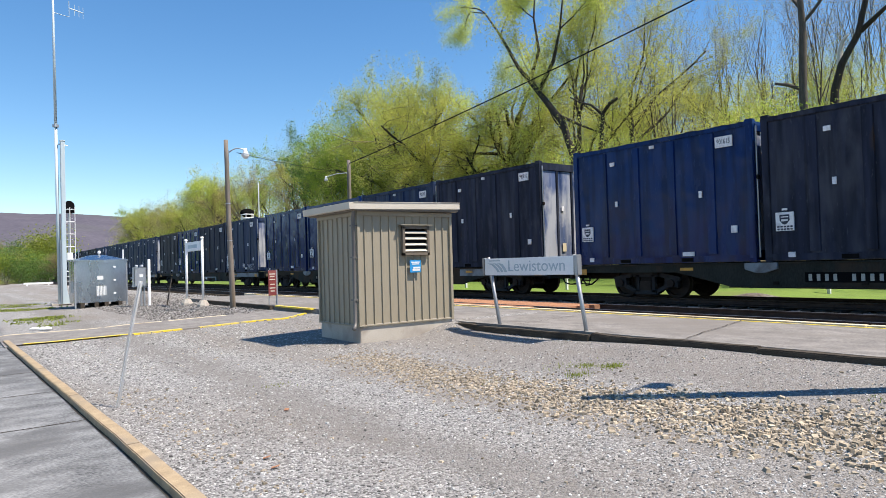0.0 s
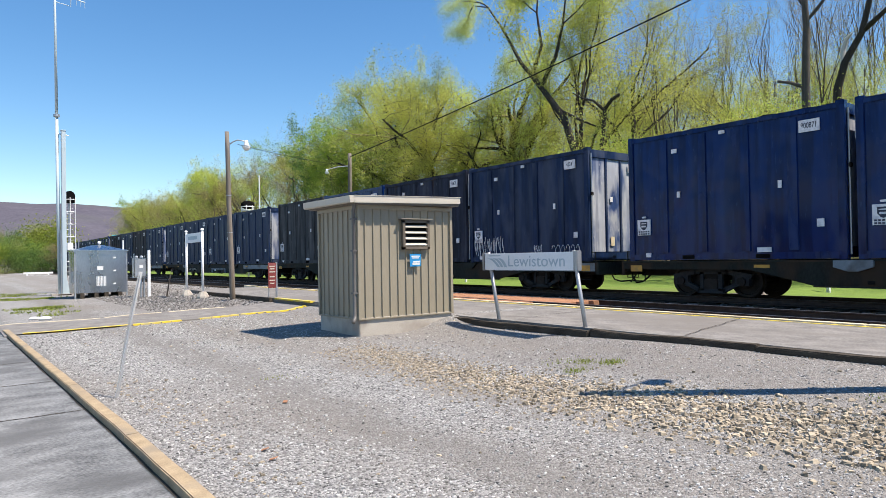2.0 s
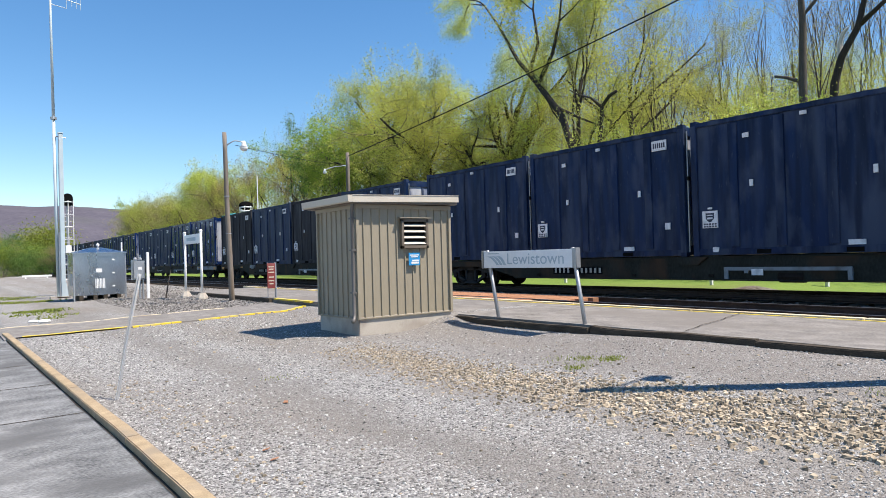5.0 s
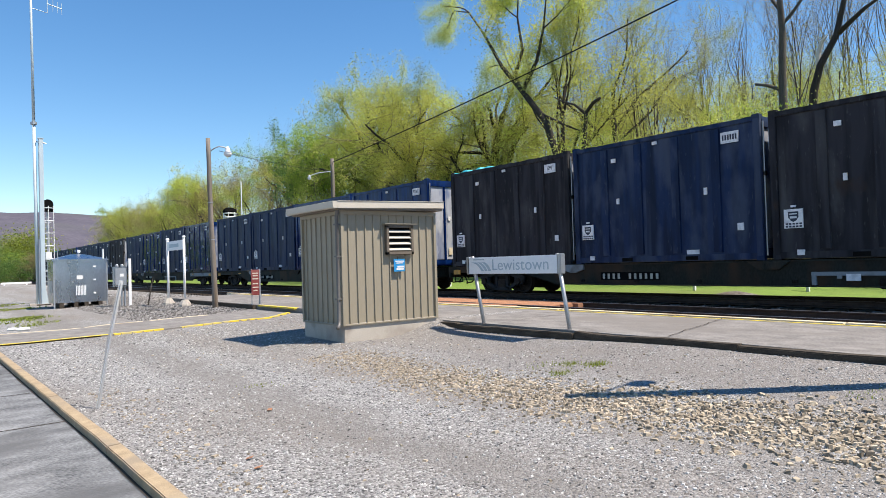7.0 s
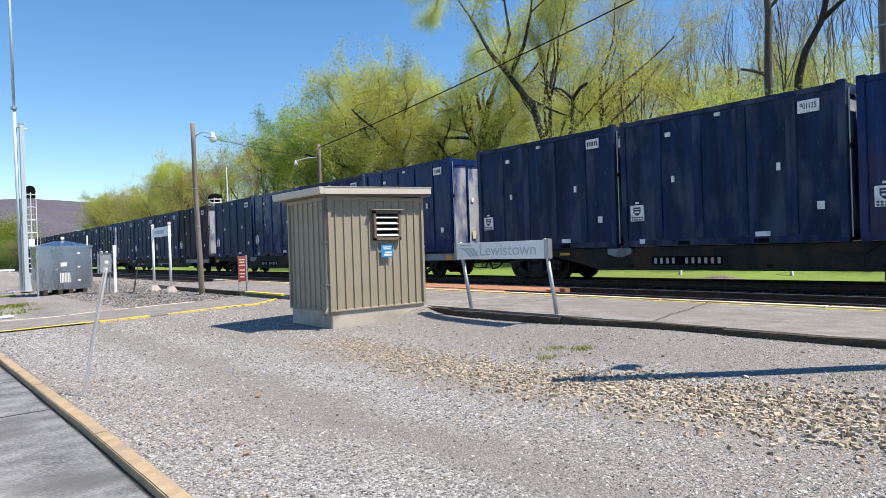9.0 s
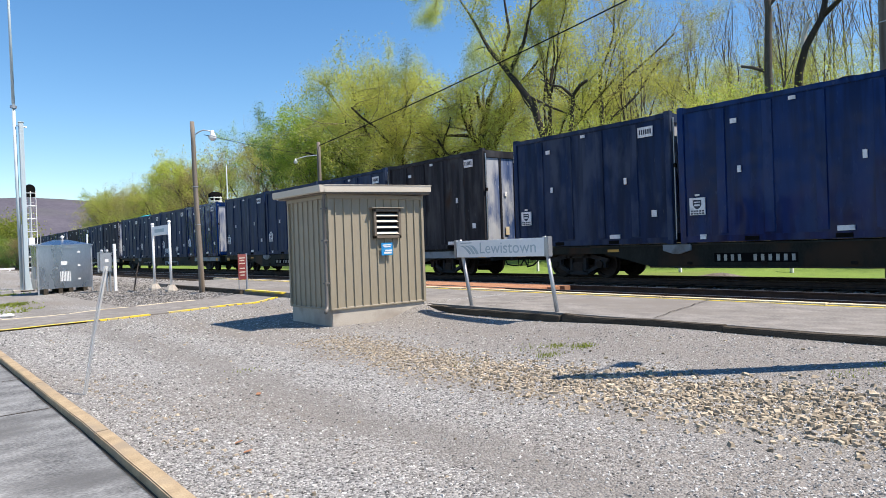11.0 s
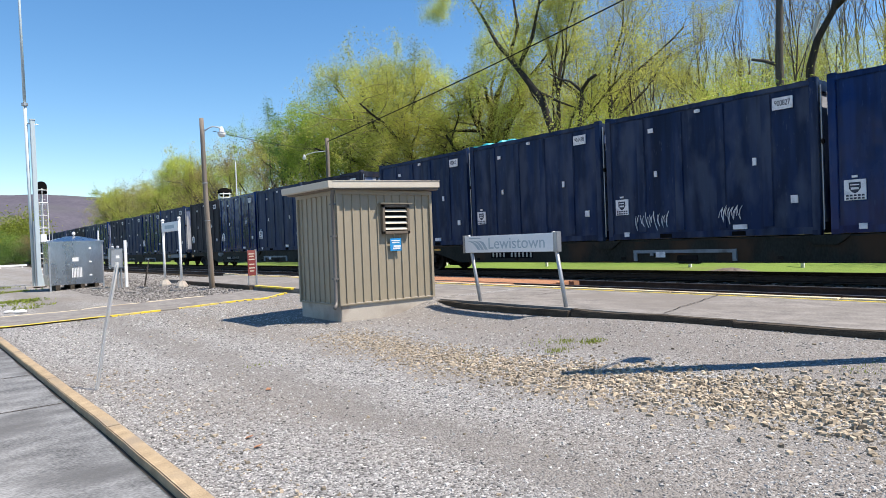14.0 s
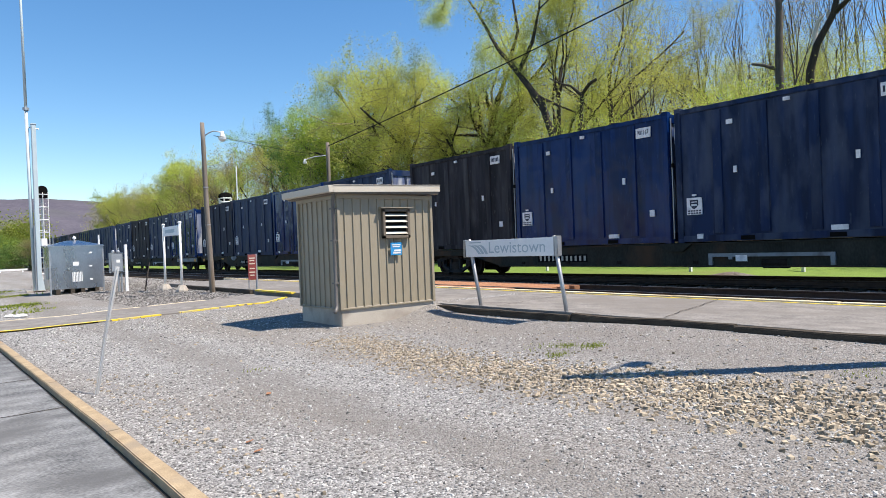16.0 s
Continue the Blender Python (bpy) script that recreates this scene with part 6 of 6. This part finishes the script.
    for x, y, k, s in ((37, 80, 1, 1.0), (42, 88, 0, 1.0), (44, 95, 1, 0.95), (38, 92, 0, 0.9)):
        plant(bare[k], x, y, k * 50, s)
    # edge of the wood running away to the left
    for i in range(24):
        y = 80 + i * 5.5 + rng.uniform(-2, 2)
        x = 37 + 0.02 * (y - 80) + rng.uniform(-3, 5) + max(0, (y - 125) ** 2 / 800)
        pr = (tan[0], far[i % 2], green[0], tan[0], far[(i + 1) % 2])[i % 5]
        plant(pr, x, y, rng.uniform(0, 360), rng.uniform(0.8, 1.02) * (20 / 16 if pr in (tan[0], green[0]) else 0.92))
    for i in range(12):
        y = 90 + i * 14
        plant((bare[0], tan[0], bare[2])[i % 3], 52 + rng.uniform(-4, 6) + max(0, (y - 125) ** 2 / 800), y, rng.uniform(0, 360), rng.uniform(0.85, 1.05) * (1.3 if i % 3 == 1 else 1))
    # tall bare wood behind, thinning the sky
    for i in range(42):
        y = 3 + i * 0.95 + rng.uniform(-0.7, 0.7)
        x = rng.uniform(38, 62)
        plant(bare[i % 3], x, y * x / 44, rng.uniform(0, 360), rng.uniform(0.82, 1.12))
    for i in range(16):
        x, y = rng.uniform(55, 80), rng.uniform(10, 95)
        plant(bare[i % 3], x, y, rng.uniform(0, 360), rng.uniform(0.9, 1.1))
    # thin young growth filling the slope behind
    for i in range(24):
        x = rng.uniform(48, 64)
        plant(haze[0], x, (3 + i * 2.4) * x / 44, rng.uniform(0, 360), rng.uniform(0.75, 1.05))
    for i in range(6):
        y = 14 + 4.0 * i + rng.uniform(-1, 1)
        plant(airy[i % 2], rng.uniform(48, 58), y * 1.2, rng.uniform(0, 360), rng.uniform(0.5, 0.62))
    # understory
    for i in range(38):
        y = 4 + i * 1.65 + rng.uniform(-0.8, 0.8)
        plant(bush[i % 3], rng.uniform(32, 37), y, rng.uniform(0, 360), rng.uniform(1.0, 1.5))
    for i in range(26):
        x = rng.uniform(39, 48)
        plant(bush[i % 3], x, (3 + i * 1.95) * x / 38, rng.uniform(0, 360), rng.uniform(1.05, 1.5))
    for i in range(16):
        y = 68 + i * 8
        plant(bush[i % 3], 33 + rng.uniform(-1, 3) + max(0, (y - 125) ** 2 / 800), y, rng.uniform(0, 360), rng.uniform(1.0, 1.5))
    # low trees across the far end of the yard
    for i in range(26):
        x = -56 + i * 3.0 + rng.uniform(-1, 1)
        y = rng.uniform(150, 185)
        if x > 19:
            continue
        plant((hedge[0], tan[0], hedge[1])[i % 3], x, y, rng.uniform(0, 360), (1.6, 0.8, 1.7)[i % 3] * rng.uniform(0.8, 1.1), -0.3)
    for i in range(20):
        x = -22 + i * 2.0 + rng.uniform(-1, 1)
        plant((hedge[1], tan[0], hedge[0])[i % 3], x, rng.uniform(128, 146), rng.uniform(0, 360), (1.1, 0.5, 1.25)[i % 3] * rng.uniform(0.85, 1.15), -1.2)
    for pr in leafy + airy + tall + far + hedge + haze + green + deep + bare + tan + bush:
        for o in (*pr.children_recursive, pr):
            bpy.data.objects.remove(o)
    # leaning old tree
    b = Build()
    b.tube([(0, 0, -0.5), (-0.1, 0.6, 4.5), (0, 1.2, 8.0), (0.1, 2.2, 10.4), (0.1, 4.2, 12.8), (0.2, 6.4, 15.2), (0.1, 8.2, 18.2), (0.0, 9.8, 20.4), (0.2, 11.8, 21.2)], [0.36, 0.30, 0.27, 0.25, 0.20, 0.15, 0.10, 0.06, 0.03], 8, False)
    b.tube([(0.1, 4.4, 12.9), (0.5, 3.2, 15.0), (0.4, 2.4, 17.0), (0.3, 1.8, 20.0)], [0.18, 0.13, 0.08, 0.03], 6, False)
    b.tube([(0.1, 5.2, 13.9), (0.3, 4.4, 16.0), (0.5, 5.0, 18.6), (0.3, 4.6, 20.6)], [0.15, 0.11, 0.07, 0.03], 6, False)
    b.tube([(0.1, 2.6, 11.0), (0.1, 0.6, 9.9), (0.2, -0.6, 9.3)], [0.12, 0.09, 0.05], 6, False)
    tips = []
    r2 = np.random.default_rng(5)
    for p, d, ln in (((0.1, 8.2, 18.2), (0.2, -0.3, 1), 3.0), ((0.0, 9.8, 20.4), (0, 0.5, 0.7), 2.6), ((0.2, 11.8, 21.2), (0, 0.7, -0.3), 2.4), ((0.3, 1.8, 20.0), (0, 0.2, 1), 3), ((0.3, 4.6, 20.6), (0, -0.2, 1), 3), ((0.4, 2.4, 17.0), (0.2, -0.7, 0.6), 3), ((0.5, 5.0, 18.6), (0, 0.6, 0.7), 2.6), ((0.2, 6.4, 15.2), (0.3, 0.7, 0.5), 3)):
        grow(b, tips, r2, Vector(p), Vector(d).normalized(), ln, 0.06, 1, 3, 0.2, 0.7, (4, 4, 3), 0.02)
    ob = thing("tree", pose(34, 29.0, ground_z(34, 29)), "old dark-barked tree leaning with leafy upper limbs", "tree", "trees behind the line")
    me = mesh_of("limbs", b, M_BARK, smooth=True)
    part("trunk", me, M_BARK, ob)
    part("crown", leaf_mesh("crown", r2, tips, 30000, 0.058, 0.36, M_LEAF, 0.2), M_LEAF, ob)
    # small forked dead tree
    b = Build().tube([(0, 0, -0.5), (0, 0.3, 5), (0, 0.0, 8.0), (0.0, -0.3, 10.2), (0, -0.35, 10.6)], [0.2, 0.17, 0.15, 0.13, 0.11], 7, False)
    b.tube([(0, -0.35, 10.5), (0, -0.9, 11.0), (0, -1.5, 11.2)], [0.11, 0.12, 0.09], 6)
    b.tube([(0, -0.3, 10.4), (0, 0.6, 11.2), (0, 1.6, 11.6), (0, 2.4, 12.1)], [0.10, 0.08, 0.06, 0.03], 6)
    solid("dead_tree", b, M_BARK, pose(34, 27.9, ground_z(34, 28) - 0.2), "dead forked tree with a broken limb", "tree", "trees behind the line", smooth=True)
    # two thick dark trunks, one with a bleached broken limb
    ob = thing("tree", pose(34, 15.0, ground_z(34, 15)), "thick grey-brown bare trunk with a broken stub", "tree", "trees behind the line")
    b, tips = Build(), []
    b.tube([(0, 0.0, -0.5), (0, 0.1, 5), (0, 0.15, 9), (0, 0.05, 12), (0, 0.2, 15.5), (0.1, 0.0, 18)], [0.30, 0.24, 0.20, 0.17, 0.13, 0.08], 8, False)
    b.tube([(0, 0.15, 9.0), (0, 0.9, 9.4), (0, 1.5, 9.6)], [0.11, 0.09, 0.07], 6)
    for z, dy in ((12.2, -0.6), (13.0, 0.6), (14.5, -0.5), (15.5, 0.5), (16.5, 0.1)):
        grow(b, tips, r2, Vector((0, 0.1, z)), Vector((0.2, dy, 0.8)).normalized(), 4.2, 0.1, 1, 3, 0.13, 0.5, (4, 4, 3), 0.06)
    part("trunk", mesh_of("limbs", b, M_BARKGREY, smooth=True), M_BARKGREY, ob)
    ob = thing("tree", pose(34, 13.8, ground_z(34, 13.8)), "crooked dark bare tree with a bleached broken limb", "tree", "trees behind the line")
    b, tips = Build(), []
    b.tube([(0, 0, -0.5), (0, 0.2, 4), (0, 0.0, 7.0), (0, -0.1, 8.6), (0, -0.45, 9.8), (0, -1.2, 11.0), (0, -1.6, 12.6), (0, -2.3, 14.6), (0, -2.5, 16.8)], [0.28, 0.24, 0.21, 0.19, 0.17, 0.15, 0.12, 0.08, 0.05], 8, False)
    b.tube([(0, -1.3, 11.1), (0, -2.4, 11.9), (0, -3.6, 12.5)], [0.13, 0.09, 0.04], 6)
    for z, y, dy in ((13.0, -1.8, 0.6), (13.6, -2.0, -0.6), (14.6, -2.3, 0.4), (15.8, -2.4, -0.5), (16.6, -2.5, 0.2)):
        grow(b, tips, r2, Vector((0, y, z)), Vector((0.2, dy, 0.8)).normalized(), 3.6, 0.09, 1, 3, 0.15, 0.5, (4, 4, 3), 0.06)
    part("trunk", mesh_of("limbs", b, M_BARK, smooth=True), M_BARK, ob)
    part("broken_limb", Build().tube([(0, -0.4, 9.75), (0, -0.38, 10.4), (0, -0.55, 10.9), (0, -0.8, 11.1)], [0.13, 0.12, 0.1, 0.05], 7), M_BONE, ob, "bleached barkless limb")


far_hill()
woods()


# ---- loose stones, tufts ----
def scatter_stones(name, spots, mat, label, category):
    """Small broken stones, each a flattened, jittered block."""
    rng = np.random.default_rng(len(spots))
    n = len(spots)
    base = np.array([(x, y, z) for z in (-0.7, 0.8) for x, y in ((-0.8, -0.8), (0.8, -0.8), (0.8, 0.8), (-0.8, 0.8))], float)
    faces = np.array([(3, 2, 1), (3, 1, 0), (4, 5, 6), (4, 6, 7), (0, 1, 5), (0, 5, 4), (1, 2, 6), (1, 6, 5), (2, 3, 7), (2, 7, 6), (3, 0, 4), (3, 4, 7)])
    k, m = len(base), len(faces)
    p = np.array(spots)
    v = base[None] * (1 + rng.uniform(-0.45, 0.3, (n, k, 3))) + rng.uniform(-0.2, 0.2, (n, k, 3))
    v[:, 4:, :2] *= rng.uniform(0.45, 0.9, (n, 1, 1))
    s = p[:, 3][:, None] * rng.uniform(0.6, 1.3, (n, 3)) * np.array((1.15, 1.0, 0.6))
    v *= s[:, None]
    a = rng.uniform(0, 2 * np.pi, n)
    c, si = np.cos(a)[:, None], np.sin(a)[:, None]
    v = np.stack([v[..., 0] * c - v[..., 1] * si, v[..., 0] * si + v[..., 1] * c, v[..., 2]], -1) + p[:, None, :3]
    f = faces[None] + k * np.arange(n)[:, None, None]
    me = bpy.data.meshes.new(name)
    me.vertices.add(n * k)
    me.vertices.foreach_set("co", v.ravel())
    me.loops.add(n * m * 3)
    me.loops.foreach_set("vertex_index", f.ravel())
    me.polygons.add(n * m)
    me.polygons.foreach_set("loop_start", np.arange(n * m) * 3)
    me.update(calc_edges=True)
    me.shade_flat()
    me.materials.append(mat)
    return tagged(new(name, me), label, category, kind="stuff")


def make_stones():
    rng = np.random.default_rng(4)
    spots = []
    # crushed grey gravel, denser near the kerb side of the lot
    for _ in range(46000):
        y = 1.2 + 17.0 * rng.uniform(0, 1) ** 1.9
        x = 1.36 + 7.0 * rng.uniform(0, 1)
        if 6.1 < x < 8.5 and 10.8 < y < 12.7 or y > 17.1:
            continue
        # thinner and finer in the packed wheel tracks
        wx = x + 1.2 * noise.noise((x * 0.7, y * 0.7, 3.0)) * 0.4
        rut = max(math.exp(-((wx - 3.25) / 0.45) ** 2), 0.8 * math.exp(-((wx - 4.85) / 0.38) ** 2), 0.8 if wx > 6.1 else 0.0)
        if rng.uniform() < 0.7 * rut:
            continue
        r = (0.005 + 0.008 * rng.uniform(0, 1) ** 2) * (1 + 0.04 * y)
        spots.append((x, y, ground_z(x, y) + r * 0.15, r))
    scatter_stones("gravel_stones", spots, M_STONE, "loose crushed grey gravel over the lot", "gravel")
    spots = []
    for _ in range(10500):
        t = rng.uniform(0, 1) ** 0.8
        y = 10.2 - 9.2 * t
        x = 5.35 + 0.35 * math.sin(y * 0.8) * 0.4 + rng.normal(0, 0.30 + 0.12 * t) + 0.35 * t ** 2
        r = 0.007 + (0.013 + 0.019 * t) * rng.uniform(0, 1) ** 2.2
        spots.append((x, y, ground_z(x, y) + r * 0.25, r))
    for _ in range(260):
        y = rng.uniform(3.5, 9.5)
        x = 1.62 + abs(rng.normal(0, 0.22))
        r = 0.008 + 0.015 * rng.uniform(0, 1) ** 2
        spots.append((x, y, ground_z(x, y) + r * 0.25, r))
    for _ in range(700):
        x, y = rng.uniform(1.8, 8.3), rng.uniform(2.5, 17)
        r = 0.008 + 0.016 * rng.uniform(0, 1) ** 3
        if not (6.1 < x < 8.5 and 10.8 < y < 12.7):
            spots.append((x, y, ground_z(x, y) + r * 0.25, r))
    scatter_stones("tan_stones", spots, M_TANSTONE, "band of loose tan and buff stones in the gravel", "stones")
    spots = []
    for _ in range(9000):
        y = rng.uniform(20.6, 44)
        x = rng.uniform(5.0, 8.3) if rng.uniform() < 0.7 else rng.uniform(5.5, 11.5)
        if x > 8.3 and y < 28.5:
            continue
        r = 0.02 + 0.025 * rng.uniform()
        spots.append((x, y, ground_z(x, y) + r * 0.2, r))
    for _ in range(5000):
        x, y = rng.uniform(11.9, 20.2), rng.uniform(3, 26)
        r = 0.025 + 0.025 * rng.uniform()
        spots.append((x, y, ground_z(x, y) + r * 0.2, r))
    scatter_stones("ballast_stones", spots, M_BALLSTONE, "coarse grey ballast stones by the tracks", "ballast")


def tufts():
    rng = np.random.default_rng(9)
    b = Build()
    spots = [(6.87, 5.55, 0.13, 260), (6.3, 5.65, 0.16, 160), (6.75, 5.9, 0.12, 120), (6.6, 6.1, 0.3, 100), (3.5, 8.35, 0.2, 40), (6.9, 2.4, 0.2, 50), (7.3, 2.3, 0.15, 30), (5.6, 6.3, 0.3, 30)]
    spots += [(2.5 + rng.uniform(-0.5, 0.6), 23 + rng.uniform(0, 5), 0.45, 70) for _ in range(14)]
    spots += [(rng.uniform(2.0, 3.6), 34 + rng.uniform(0, 8), 0.6, 120) for _ in range(10)]
    for x, y, r, n in spots:
        for _ in range(n):
            px, py = x + rng.normal(0, r * 0.6), y + rng.normal(0, r * 0.6)
            z = ground_z(px, py)
            h, a = rng.uniform(0.015, 0.04), rng.uniform(0, 6.3)
            w = 0.007 + 0.02 * (y > 15)
            h *= 1 + (y > 15)
            k = len(b.v)
            dx, dy = math.cos(a), math.sin(a)
            b.v += [(px - dy * w, py + dx * w, z - 0.01), (px + dy * w, py - dx * w, z - 0.01), (px + dx * h * 0.7, py + dy * h * 0.7, z + h)]
            b.f.append((k, k + 1, k + 2))
    me = bpy.data.meshes.new("weeds")
    me.from_pydata(b.v, [], b.f)
    me.materials.append(M_BLADE)
    tagged(new("weeds", me), "small green weed tufts in the gravel", "weeds", kind="stuff")
    # a few fallen leaves
    for x, y in ((2.9, 6.75), (2.1, 5.2), (2.05, 4.9)):
        lf = Build().prism([(0, 0), (0.04, 0.03), (0.08, 0.01), (0.05, -0.03)], "z", 0, 0.006)
        solid("dry_leaf", lf, M_CROSSING, pose(x, y, ground_z(x, y) + 0.02, 12, 8, x * 90), "curled orange-brown dry leaf on the gravel", "leaf", "dry leaves")


make_stones()
tufts()

motions()
